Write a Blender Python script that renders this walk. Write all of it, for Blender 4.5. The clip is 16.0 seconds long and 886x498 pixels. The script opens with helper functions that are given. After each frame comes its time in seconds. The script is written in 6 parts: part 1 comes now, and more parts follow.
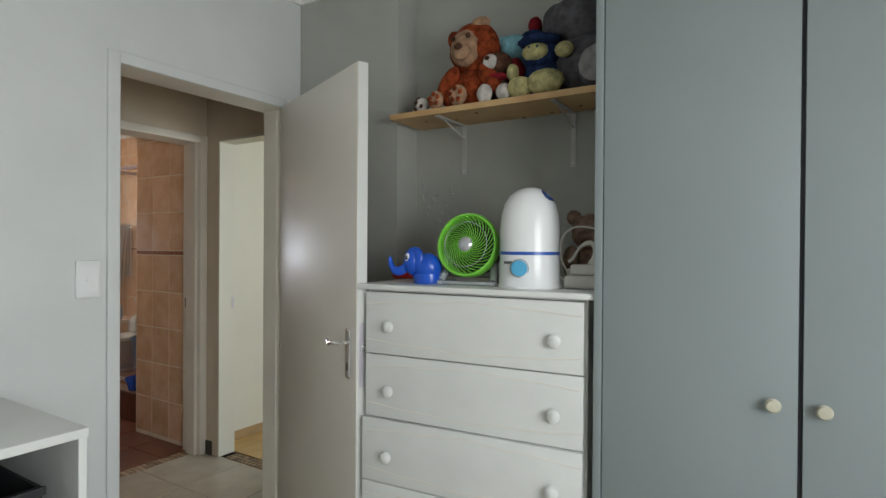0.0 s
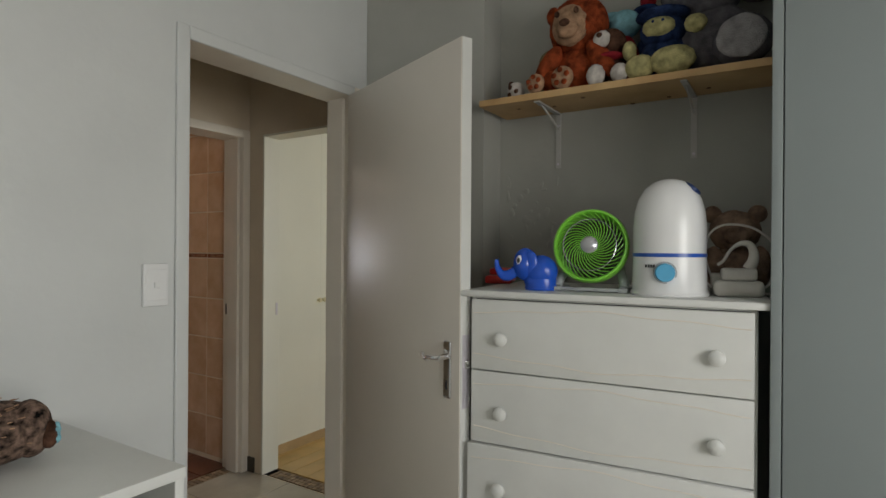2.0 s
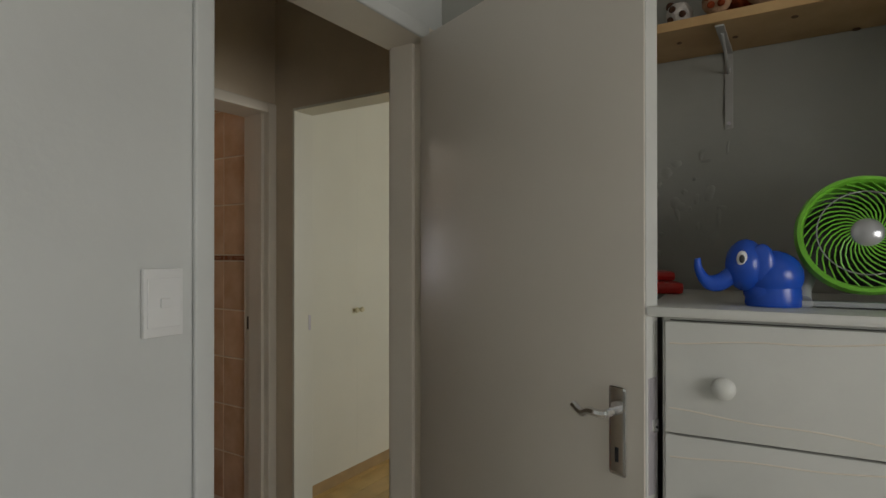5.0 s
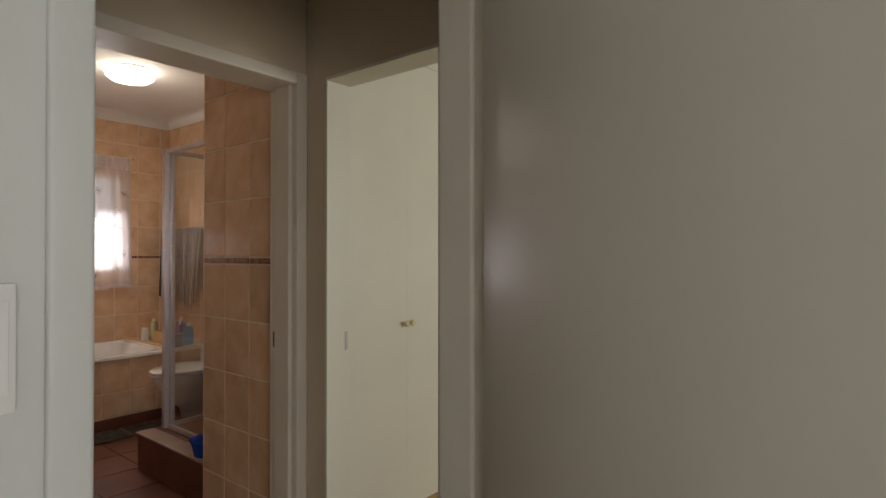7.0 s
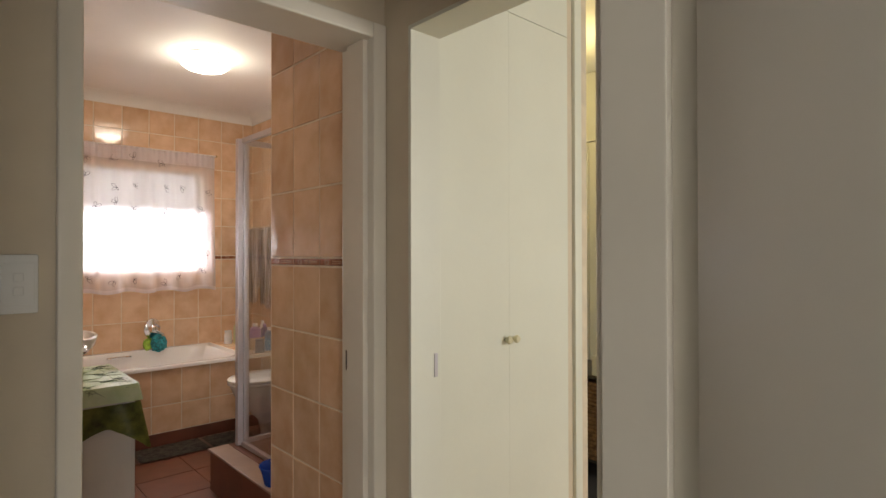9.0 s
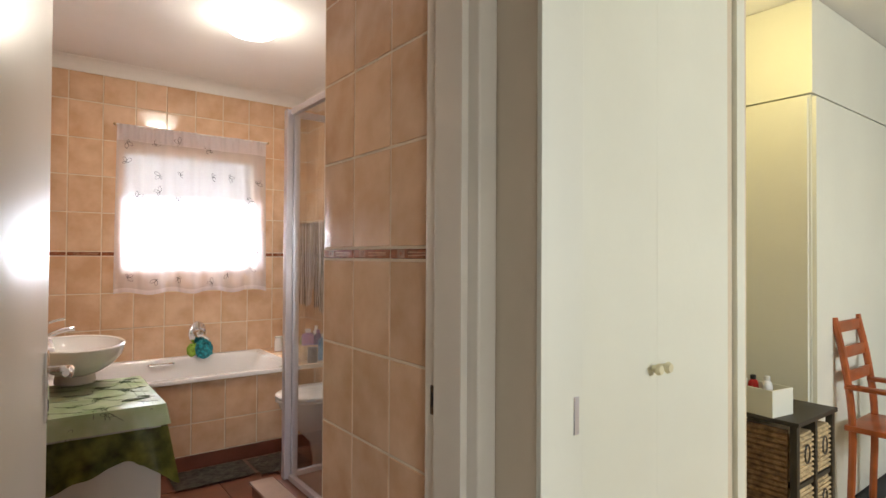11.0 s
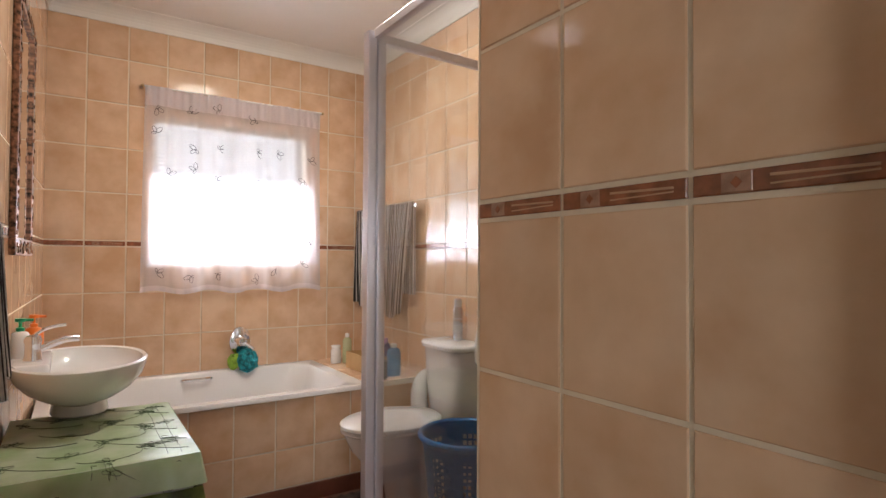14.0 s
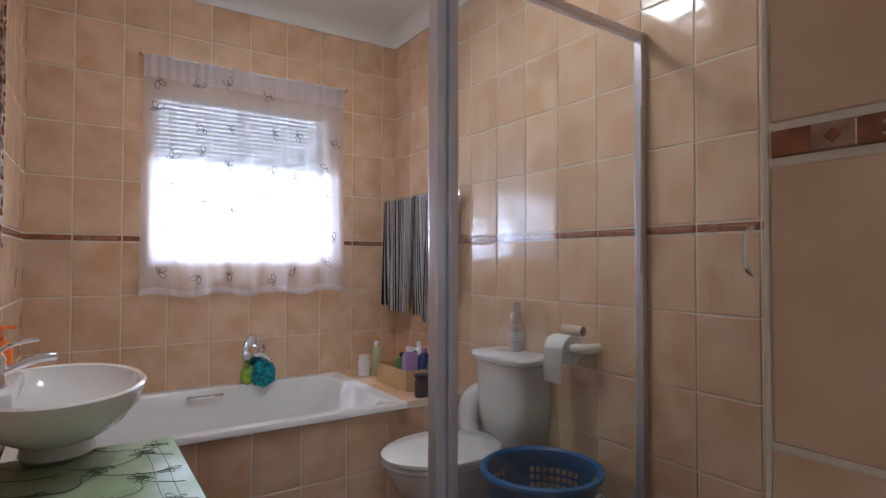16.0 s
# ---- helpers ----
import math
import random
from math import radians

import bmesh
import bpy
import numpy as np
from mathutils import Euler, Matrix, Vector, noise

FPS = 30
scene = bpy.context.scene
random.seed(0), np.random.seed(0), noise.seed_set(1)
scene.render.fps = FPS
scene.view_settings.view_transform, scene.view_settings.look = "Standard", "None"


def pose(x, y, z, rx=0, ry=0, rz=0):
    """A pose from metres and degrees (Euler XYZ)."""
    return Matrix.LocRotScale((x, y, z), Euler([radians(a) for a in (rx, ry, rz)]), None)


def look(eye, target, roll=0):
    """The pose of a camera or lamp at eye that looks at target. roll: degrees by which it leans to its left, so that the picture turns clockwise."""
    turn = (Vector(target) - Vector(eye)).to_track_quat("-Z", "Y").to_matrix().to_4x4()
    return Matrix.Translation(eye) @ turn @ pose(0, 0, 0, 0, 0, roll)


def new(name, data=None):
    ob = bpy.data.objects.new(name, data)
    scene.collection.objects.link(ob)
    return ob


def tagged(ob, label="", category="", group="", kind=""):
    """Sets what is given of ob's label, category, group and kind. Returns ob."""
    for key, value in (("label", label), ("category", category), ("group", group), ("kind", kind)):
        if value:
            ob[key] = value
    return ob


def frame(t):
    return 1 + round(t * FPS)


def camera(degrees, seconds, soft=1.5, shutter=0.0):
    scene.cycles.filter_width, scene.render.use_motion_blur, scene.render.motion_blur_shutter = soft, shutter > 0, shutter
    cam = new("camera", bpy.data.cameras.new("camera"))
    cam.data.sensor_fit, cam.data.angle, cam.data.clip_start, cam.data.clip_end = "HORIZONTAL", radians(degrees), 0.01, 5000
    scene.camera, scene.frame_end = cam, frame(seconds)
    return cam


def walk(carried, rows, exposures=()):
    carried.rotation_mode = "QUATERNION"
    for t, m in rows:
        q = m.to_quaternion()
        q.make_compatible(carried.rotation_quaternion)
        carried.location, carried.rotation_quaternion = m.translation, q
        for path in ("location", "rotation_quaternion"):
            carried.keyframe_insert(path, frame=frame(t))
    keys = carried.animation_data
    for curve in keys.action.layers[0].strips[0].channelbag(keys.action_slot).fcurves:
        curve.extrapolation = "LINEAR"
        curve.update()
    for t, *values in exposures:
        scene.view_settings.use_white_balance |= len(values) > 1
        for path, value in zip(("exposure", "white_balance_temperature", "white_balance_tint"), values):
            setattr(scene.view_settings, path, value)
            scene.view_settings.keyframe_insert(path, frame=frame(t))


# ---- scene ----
cam = camera(77.0, 16.0, soft=1.5)
PATH = [
    (0, (-1.092, -2.064, 1.381), (0.607, -1.009, 1.368), 0.4),
    (0.5, (-1.08, -1.962, 1.375), (0.615, -0.9, 1.366), 0.4),
    (1, (-1.07, -1.843, 1.369), (0.626, -0.783, 1.363), 0.5),
    (1.5, (-1.069, -1.724, 1.373), (0.626, -0.663, 1.368), 0.4),
    (2, (-1.07, -1.633, 1.371), (0.626, -0.573, 1.37), 0.4),
    (2.5, (-1.049, -1.573, 1.366), (0.648, -0.515, 1.366), 0.4),
    (3, (-1.011, -1.46, 1.344), (0.688, -0.406, 1.348), 0.4),
    (3.5, (-0.952, -1.298, 1.353), (0.75, -0.248, 1.359), 0.3),
    (4, (-0.896, -1.178, 1.352), (0.809, -0.133, 1.359), 0.3),
    (6.5, (-0.332, -0.783, 1.354), (1.27, 0.414, 1.366), -0.3),
    (7, (-0.231, -0.683, 1.349), (1.327, 0.57, 1.365), -0.0),
    (7.5, (-0.158, -0.59, 1.352), (1.351, 0.721, 1.37), 0.1),
    (8, (-0.083, -0.493, 1.352), (1.371, 0.879, 1.368), -0.0),
    (8.5, (0.011, -0.376, 1.352), (1.411, 1.053, 1.37), -0.0),
    (9, (0.123, -0.267, 1.346), (1.472, 1.21, 1.363), -0.1),
    (11.5, (0.46, 0.471, 1.293), (1.637, 2.088, 1.324), 0.3),
    (12, (0.501, 0.606, 1.28), (1.655, 2.24, 1.313), 0.2),
    (12.5, (0.543, 0.766, 1.28), (1.675, 2.415, 1.313), 0.3),
    (13, (0.565, 0.905, 1.264), (1.684, 2.563, 1.299), 0.2),
    (13.5, (0.577, 1.047, 1.24), (1.688, 2.709, 1.277), 0.2),
    (14, (0.592, 1.207, 1.229), (1.7, 2.872, 1.271), 0.3),
    (14.5, (0.607, 1.349, 1.211), (1.71, 3.017, 1.258), 0.3),
    (15, (0.623, 1.496, 1.207), (1.728, 3.162, 1.252), 0.1),
    (15.5, (0.638, 1.625, 1.209), (1.742, 3.292, 1.252), 0.1),
    (16, (0.654, 1.726, 1.208), (1.756, 3.393, 1.252), 0.1),
]
EXPOSURES = [(0.0, 0.25, 6050, 8), (2.0, -0.15, 6450, 10), (3.0, -0.25, 6450, 10), (4.0, -0.58, 6500, 10), (6.5, -0.4, 6700, 12), (7.5, 0.02, 6750, 13), (9.0, 0.52, 6700, 12), (11.5, 1.08, 6150, 10), (12.0, 1.25, 6150, 10),
             (13.0, 1.24, 6200, 10), (14.0, 0.84, 5950, 9), (15.0, 0.36, 5500, 9), (15.5, 0.16, 5300, 8), (16.0, 0.18, 5100, 8)]
walk(cam, [(t, look(e, g, r)) for t, e, g, r in PATH], EXPOSURES)

# ---- light ----
world = bpy.data.worlds.new("sky")
scene.world = world
world.use_nodes = True
wn = world.node_tree
sky = wn.nodes.new("ShaderNodeTexSky")
sky.sky_type, sky.sun_disc = "NISHITA", False
sky.sun_elevation, sky.sun_rotation = radians(48), radians(200)
bg = wn.nodes["Background"]
bg.inputs["Strength"].default_value = 0.12
wn.links.new(sky.outputs[0], bg.inputs[0])


def lamp(name, kind, energy, m, color=(1, 1, 1), size=1.0, size_y=None, angle=None):
    data = bpy.data.lights.new(name, kind)
    data.energy, data.color = energy, color
    if kind == "AREA":
        data.shape, data.size, data.size_y = "RECTANGLE", size, size_y or size
    if kind == "POINT":
        data.shadow_soft_size = size
    if angle is not None:
        data.angle = radians(angle)
    ob = new(name, data)
    ob.matrix_world = m
    return ob


lamp("sun", "SUN", 2.5, look((0, 0, 20), (3.2, -8, 2)), (1, 0.95, 0.88), angle=0.5)
# daylight at the windows, the bedroom and far-room ones unseen; bathroom ceiling lamp, unseen far-room bulb
lamp("bathroom_window_light", "AREA", 94, look((1.44, 5.75, 1.22), (1.44, 3.0, 1.22)), (0.96, 0.96, 1.0), 1.7, 0.75)
lamp("bedroom_window_light", "AREA", 39, look((-1.0, -3.32, 1.48), (-0.95, 0, 0.1)), (1.0, 0.97, 0.92), 1.4, 1.1)
lamp("room_window_light", "AREA", 34, look((3.3, -2.3, 1.6), (2.6, 1.2, 1.2)), (1.0, 1.0, 0.94), 1.6, 1.1)
lamp("bathroom_bulb", "POINT", 3.0, pose(1.43, 3.47, 2.53), (1.0, 0.86, 0.66), 0.06)
lamp("bathroom_shade_light", "AREA", 5.5, pose(1.43, 3.47, 2.538), (1.0, 0.88, 0.72), 0.24)
lamp("room_bulb", "POINT", 5, pose(3.0, 1.55, 2.35), (1.0, 0.80, 0.32), 0.05)

# ---- materials ----
MATS = {}


def mat(name, color, rough=0.5, metal=0.0, vary=0.06, scale=8.0, bump=0.1, grain=60.0, spec=0.5, rand=0.0, island=0.0, second=None, coat=0.0):
    """Procedural surface: mottling at two scales, fine relief, and a shade that differs from piece to piece."""
    if name in MATS:
        return MATS[name]
    m = bpy.data.materials.new(name)
    m.use_nodes = True
    nt = m.node_tree
    b = nt.nodes["Principled BSDF"]
    b.inputs["Roughness"].default_value, b.inputs["Metallic"].default_value = rough, metal
    b.inputs["Specular IOR Level"].default_value = spec
    b.inputs["Coat Weight"].default_value = coat
    geo = nt.nodes.new("ShaderNodeTexCoord")
    info = nt.nodes.new("ShaderNodeObjectInfo")
    shift = nt.nodes.new("ShaderNodeVectorMath")
    shift.operation = "ADD"
    scl = nt.nodes.new("ShaderNodeVectorMath")
    scl.operation = "SCALE"
    comb = nt.nodes.new("ShaderNodeCombineXYZ")
    for i in range(3):
        nt.links.new(info.outputs["Random"], comb.inputs[i])
    nt.links.new(comb.outputs[0], scl.inputs[0])
    scl.inputs["Scale"].default_value = 37.0 if rand else 0.0
    nt.links.new(geo.outputs["Object"], shift.inputs[0])
    nt.links.new(scl.outputs[0], shift.inputs[1])
    n1 = nt.nodes.new("ShaderNodeTexNoise")
    n1.inputs["Scale"].default_value, n1.inputs["Detail"].default_value = scale, 6
    n2 = nt.nodes.new("ShaderNodeTexNoise")
    n2.inputs["Scale"].default_value, n2.inputs["Detail"].default_value = grain, 4
    for n in (n1, n2):
        nt.links.new(shift.outputs[0], n.inputs["Vector"])
    ramp = nt.nodes.new("ShaderNodeValToRGB")
    lo = second or tuple(c * (1 - 2.2 * vary) for c in color)
    ramp.color_ramp.elements[0].position, ramp.color_ramp.elements[0].color = 0.32, (*lo, 1)
    ramp.color_ramp.elements[1].position, ramp.color_ramp.elements[1].color = 0.66, (*[min(1, c * (1 + 0.5 * vary)) for c in color], 1)
    nt.links.new(n1.outputs["Fac"], ramp.inputs[0])
    hsv = nt.nodes.new("ShaderNodeHueSaturation")
    nt.links.new(ramp.outputs[0], hsv.inputs["Color"])
    val = nt.nodes.new("ShaderNodeMath")
    val.operation = "MULTIPLY_ADD"
    nt.links.new(info.outputs["Random"], val.inputs[0])
    val.inputs[1].default_value, val.inputs[2].default_value = rand, 1 - rand / 2
    fine = nt.nodes.new("ShaderNodeMath")
    fine.operation = "MULTIPLY_ADD"
    nt.links.new(n2.outputs["Fac"], fine.inputs[0])
    fine.inputs[1].default_value = vary * 0.8
    nt.links.new(val.outputs[0], fine.inputs[2])
    nt.links.new(fine.outputs[0], hsv.inputs["Value"])
    nt.links.new(hsv.outputs[0], b.inputs["Base Color"])
    rr = nt.nodes.new("ShaderNodeMath")
    rr.operation = "MULTIPLY_ADD"
    nt.links.new(n1.outputs["Fac"], rr.inputs[0])
    rr.inputs[1].default_value, rr.inputs[2].default_value = 0.25 * rough, 0.875 * rough
    nt.links.new(rr.outputs[0], b.inputs["Roughness"])
    if bump:
        bp = nt.nodes.new("ShaderNodeBump")
        bp.inputs["Strength"].default_value, bp.inputs["Distance"].default_value = bump, 0.004
        nt.links.new(n2.outputs["Fac"], bp.inputs["Height"])
        nt.links.new(bp.outputs[0], b.inputs["Normal"])
    MATS[name] = m
    return m


def glass(name, tint=(0.97, 0.98, 0.98), rough=0.0):
    m = bpy.data.materials.new(name)
    m.use_nodes = True
    nt = m.node_tree
    nt.nodes.remove(nt.nodes["Principled BSDF"])
    tr = nt.nodes.new("ShaderNodeBsdfTransparent")
    tr.inputs[0].default_value = (*tint, 1)
    gl = nt.nodes.new("ShaderNodeBsdfGlossy")
    gl.inputs["Roughness"].default_value = rough
    lw = nt.nodes.new("ShaderNodeLayerWeight")
    pw = nt.nodes.new("ShaderNodeMath")
    pw.operation = "POWER"
    nt.links.new(lw.outputs["Facing"], pw.inputs[0])
    pw.inputs[1].default_value = 4.0
    fr = nt.nodes.new("ShaderNodeMath")
    fr.operation = "MULTIPLY_ADD"
    nt.links.new(pw.outputs[0], fr.inputs[0])
    fr.inputs[1].default_value, fr.inputs[2].default_value = 0.75, 0.06
    mx = nt.nodes.new("ShaderNodeMixShader")
    nt.links.new(fr.outputs[0], mx.inputs[0])
    nt.links.new(tr.outputs[0], mx.inputs[1])
    nt.links.new(gl.outputs[0], mx.inputs[2])
    nt.links.new(mx.outputs[0], nt.nodes["Material Output"].inputs[0])
    return m


def emit(name, color, strength):
    m = bpy.data.materials.new(name)
    m.use_nodes = True
    b = m.node_tree.nodes["Principled BSDF"]
    b.inputs["Base Color"].default_value = (0.9, 0.9, 0.9, 1)
    b.inputs["Emission Color"].default_value, b.inputs["Emission Strength"].default_value = (*color, 1), strength
    return m


def sheer(name, color, clear):
    """Thin cloth that lets light through: part open weave, part thread."""
    m = bpy.data.materials.new(name)
    m.use_nodes = True
    nt = m.node_tree
    b = nt.nodes["Principled BSDF"]
    b.inputs["Base Color"].default_value, b.inputs["Roughness"].default_value = (*color, 1), 0.8
    tl = nt.nodes.new("ShaderNodeBsdfTranslucent")
    tl.inputs[0].default_value = (*color, 1)
    tr = nt.nodes.new("ShaderNodeBsdfTransparent")
    m1, m2 = nt.nodes.new("ShaderNodeMixShader"), nt.nodes.new("ShaderNodeMixShader")
    m1.inputs[0].default_value = 0.6
    weave = nt.nodes.new("ShaderNodeTexNoise")
    weave.inputs["Scale"].default_value = 240
    rng = nt.nodes.new("ShaderNodeMath")
    rng.operation = "MULTIPLY_ADD"
    rng.inputs[1].default_value, rng.inputs[2].default_value = 0.3, clear - 0.15
    nt.links.new(weave.outputs["Fac"], rng.inputs[0])
    nt.links.new(rng.outputs[0], m2.inputs[0])
    nt.links.new(b.outputs[0], m1.inputs[1])
    nt.links.new(tl.outputs[0], m1.inputs[2])
    nt.links.new(m1.outputs[0], m2.inputs[1])
    nt.links.new(tr.outputs[0], m2.inputs[2])
    nt.links.new(m2.outputs[0], nt.nodes["Material Output"].inputs[0])
    return m


PLASTER = mat("bedroom_paint", (0.65, 0.67, 0.66), 0.55, vary=0.03, scale=2.5, bump=0.25, grain=35)
# wall paint darkened for the shade on the pier and in the niche
PLASTER_SHADED = mat("shaded_wall_paint", (0.40, 0.405, 0.37), 0.6, vary=0.05, scale=3, bump=0.6, grain=14)
HALL = mat("hall_paint", (0.69, 0.60, 0.47), 0.6, vary=0.04, scale=3, bump=0.25, grain=35)
CREAM = mat("cream_paint", (0.80, 0.80, 0.71), 0.45, vary=0.02, scale=2, bump=0.1, grain=40)
CEIL = mat("ceiling_paint", (0.80, 0.79, 0.77), 0.7, vary=0.02, scale=2, bump=0.1, grain=50)
ENAMEL = mat("door_enamel", (0.74, 0.70, 0.63), 0.36, vary=0.025, scale=1.6, bump=0.06, grain=25)
FRAME = mat("frame_enamel", (0.79, 0.74, 0.65), 0.35, vary=0.03, scale=4, bump=0.08, grain=40)
WHITE_WOOD = mat("white_painted_wood", (0.70, 0.71, 0.68), 0.42, vary=0.03, scale=5, bump=0.12, grain=50)
WARD = mat("wardrobe_paint", (0.235, 0.268, 0.268), 0.45, vary=0.02, scale=2, bump=0.08, grain=40)
WHITE_PLASTIC = mat("white_plastic", (0.80, 0.81, 0.81), 0.25, vary=0.01, bump=0.0)
CERAMIC = mat("white_ceramic", (0.80, 0.79, 0.79), 0.08, vary=0.01, scale=3, bump=0.0)
CHROME = mat("chrome", (0.85, 0.85, 0.87), 0.12, 1.0, vary=0.03, bump=0.0)
STEEL = mat("satin_aluminium", (0.66, 0.63, 0.68), 0.32, 0.55, vary=0.03, bump=0.03)
DARK = mat("dark_gap", (0.03, 0.03, 0.035), 0.7, bump=0.05)
BLACK = mat("black_plastic", (0.02, 0.02, 0.022), 0.45, bump=0.1)
TILE = mat("peach_wall_tile", (0.68, 0.485, 0.335), 0.075, spec=0.42, vary=0.10, scale=7, bump=0.02, grain=22, rand=0.09, second=(0.585, 0.37, 0.225))
GROUT = mat("pale_grout", (0.74, 0.64, 0.50), 0.8, vary=0.06, scale=12, bump=0.3, grain=200)
BORDER = mat("brown_border_tile", (0.29, 0.105, 0.05), 0.2, vary=0.2, scale=40, bump=0.1, rand=0.15)
BORDER_PALE = mat("border_ornament", (0.36, 0.20, 0.13), 0.25, vary=0.15, scale=60, bump=0.2)
BORDER_LINE = mat("border_line", (0.55, 0.33, 0.20), 0.25, vary=0.1, bump=0.05)
RED_TILE = mat("red_brown_floor_tile", (0.17, 0.062, 0.038), 0.3, vary=0.14, scale=6, bump=0.08, rand=0.12)
GREY_TILE = mat("cream_floor_tile", (0.50, 0.46, 0.38), 0.22, vary=0.07, scale=5, bump=0.06, rand=0.08)
MOSAIC = mat("brown_mosaic_stone", (0.30, 0.21, 0.13), 0.45, vary=0.12, scale=20, bump=0.2, rand=0.9)
LAMINATE = mat("laminate_floor", (0.62, 0.42, 0.17), 0.35, vary=0.10, scale=5, bump=0.05, grain=90, rand=0.1)
PINE = mat("pine_board", (0.56, 0.38, 0.18), 0.5, vary=0.10, scale=7, bump=0.12, grain=50, second=(0.46, 0.28, 0.12))
KNOT = mat("pine_knot", (0.16, 0.08, 0.035), 0.6, bump=0.1)
BLUE = mat("blue_toy_plastic", (0.015, 0.09, 0.55), 0.25, vary=0.06, scale=5, bump=0.03)
BASKET_BLUE = mat("blue_basket_plastic", (0.005, 0.13, 0.38), 0.3, vary=0.05, bump=0.05)
GREEN = mat("lime_green_plastic", (0.22, 0.62, 0.06), 0.3, vary=0.05, bump=0.03)
DARK_PL = mat("dark_grey_plastic", (0.03, 0.033, 0.032), 0.55)
GREY_PL = mat("grey_plastic", (0.38, 0.40, 0.41), 0.4, vary=0.05, bump=0.05)
SILVER_PL = mat("silver_plastic", (0.55, 0.56, 0.58), 0.25, 0.6, vary=0.03, bump=0.02)
NAVY = mat("navy_band", (0.02, 0.09, 0.42), 0.3, vary=0.03, bump=0.0)
SKYBLUE = mat("light_blue_knob", (0.10, 0.42, 0.68), 0.35, vary=0.04, bump=0.02)
FUR_RED = mat("rust_plush", (0.28, 0.055, 0.018), 0.95, vary=0.3, scale=40, bump=1.0, grain=260, spec=0.1)
FUR_TAN = mat("tan_plush", (0.42, 0.26, 0.16), 0.95, vary=0.2, scale=40, bump=1.0, grain=260, spec=0.1)
FUR_BROWN = mat("brown_plush", (0.10, 0.05, 0.032), 0.95, vary=0.3, scale=40, bump=1.0, grain=240, spec=0.1)
FUR_GREY = mat("grey_plush", (0.13, 0.125, 0.14), 0.95, vary=0.2, scale=30, bump=1.0, grain=220, spec=0.1)
FUR_PALE = mat("pale_grey_plush", (0.30, 0.29, 0.30), 0.95, vary=0.15, scale=30, bump=0.9, grain=220, spec=0.1)
FUR_WHITE = mat("white_plush", (0.62, 0.58, 0.54), 0.95, vary=0.15, scale=40, bump=0.9, grain=220, spec=0.1)
FUR_YELLOW = mat("pale_yellow_plush", (0.50, 0.46, 0.22), 0.95, vary=0.2, scale=40, bump=0.9, grain=220, spec=0.1)
FUR_BLUE = mat("navy_plush", (0.025, 0.045, 0.12), 0.95, vary=0.25, scale=40, bump=0.9, grain=220, spec=0.1)
FUR_SKY = mat("light_blue_plush", (0.26, 0.52, 0.60), 0.95, vary=0.15, scale=40, bump=0.9, grain=220, spec=0.1)
FUR_CRIMSON = mat("crimson_plush", (0.28, 0.02, 0.03), 0.9, vary=0.2, scale=40, bump=0.8, grain=220, spec=0.1)
FUR_OLIVE = mat("olive_plush", (0.19, 0.17, 0.085), 0.95, vary=0.2, scale=40, bump=0.9, grain=220, spec=0.1)
TEDDY = mat("taupe_plush", (0.27, 0.185, 0.135), 0.95, vary=0.25, scale=30, bump=1.0, grain=200, spec=0.1)
HEDGE = mat("grizzled_brown_plush", (0.15, 0.10, 0.075), 0.9, vary=0.5, scale=70, bump=1.0, grain=160, spec=0.15)
SATIN = mat("pale_green_satin", (0.80, 0.89, 0.69), 0.24, vary=0.07, scale=9, bump=0.35, grain=18, spec=0.6, coat=0.1, second=(0.62, 0.78, 0.46))
OLIVE = mat("olive_satin_drape", (0.20, 0.23, 0.045), 0.4, vary=0.35, scale=14, bump=0.5, grain=22, spec=0.5)
THREAD = mat("dark_green_thread", (0.075, 0.12, 0.055), 0.7, bump=0.1)
TOWEL_DARK = mat("charcoal_towel", (0.045, 0.038, 0.042), 0.95, vary=0.2, scale=60, bump=0.9, grain=300, spec=0.1)
TOWEL_LIGHT = mat("white_towel_stripe", (0.80, 0.75, 0.72), 0.95, vary=0.1, scale=60, bump=0.9, grain=300, spec=0.1)
TEAL = mat("teal_net_sponge", (0.02, 0.27, 0.33), 0.7, vary=0.35, scale=50, bump=1.0, grain=120)
LIME = mat("lime_sponge", (0.30, 0.48, 0.05), 0.7, vary=0.2, scale=40, bump=0.6)
ORANGE = mat("orange_plastic", (0.85, 0.20, 0.02), 0.3, vary=0.08, bump=0.05)
CARD = mat("kraft_card", (0.46, 0.32, 0.16), 0.7, vary=0.08, bump=0.1)
PAPER = mat("white_paper", (0.82, 0.80, 0.78), 0.9, vary=0.03, bump=0.2)
BROWN_FRAME = mat("bronze_mosaic_frame", (0.30, 0.15, 0.09), 0.35, 0.1, vary=0.5, scale=70, bump=0.8, grain=120)
MIRROR = mat("mirror_silver", (0.92, 0.92, 0.92), 0.01, 1.0, vary=0.0, bump=0.0)
WENGE = mat("dark_brown_wood", (0.055, 0.045, 0.032), 0.5, vary=0.15, bump=0.1)
WICKER = mat("cream_wicker", (0.55, 0.42, 0.24), 0.8, vary=0.2, scale=30, bump=0.4)
WICKER_BROWN = mat("brown_wicker", (0.26, 0.15, 0.07), 0.8, vary=0.25, scale=30, bump=0.4)
CHERRY = mat("orange_brown_wood", (0.40, 0.10, 0.025), 0.35, vary=0.15, bump=0.05)
MAT_GREY = mat("grey_bath_mat", (0.13, 0.115, 0.10), 0.95, vary=0.25, scale=30, bump=1.0, grain=150)
CABLE = mat("white_cable", (0.62, 0.60, 0.55), 0.45, vary=0.05, bump=0.0)
GLASS = glass("clear_glass")
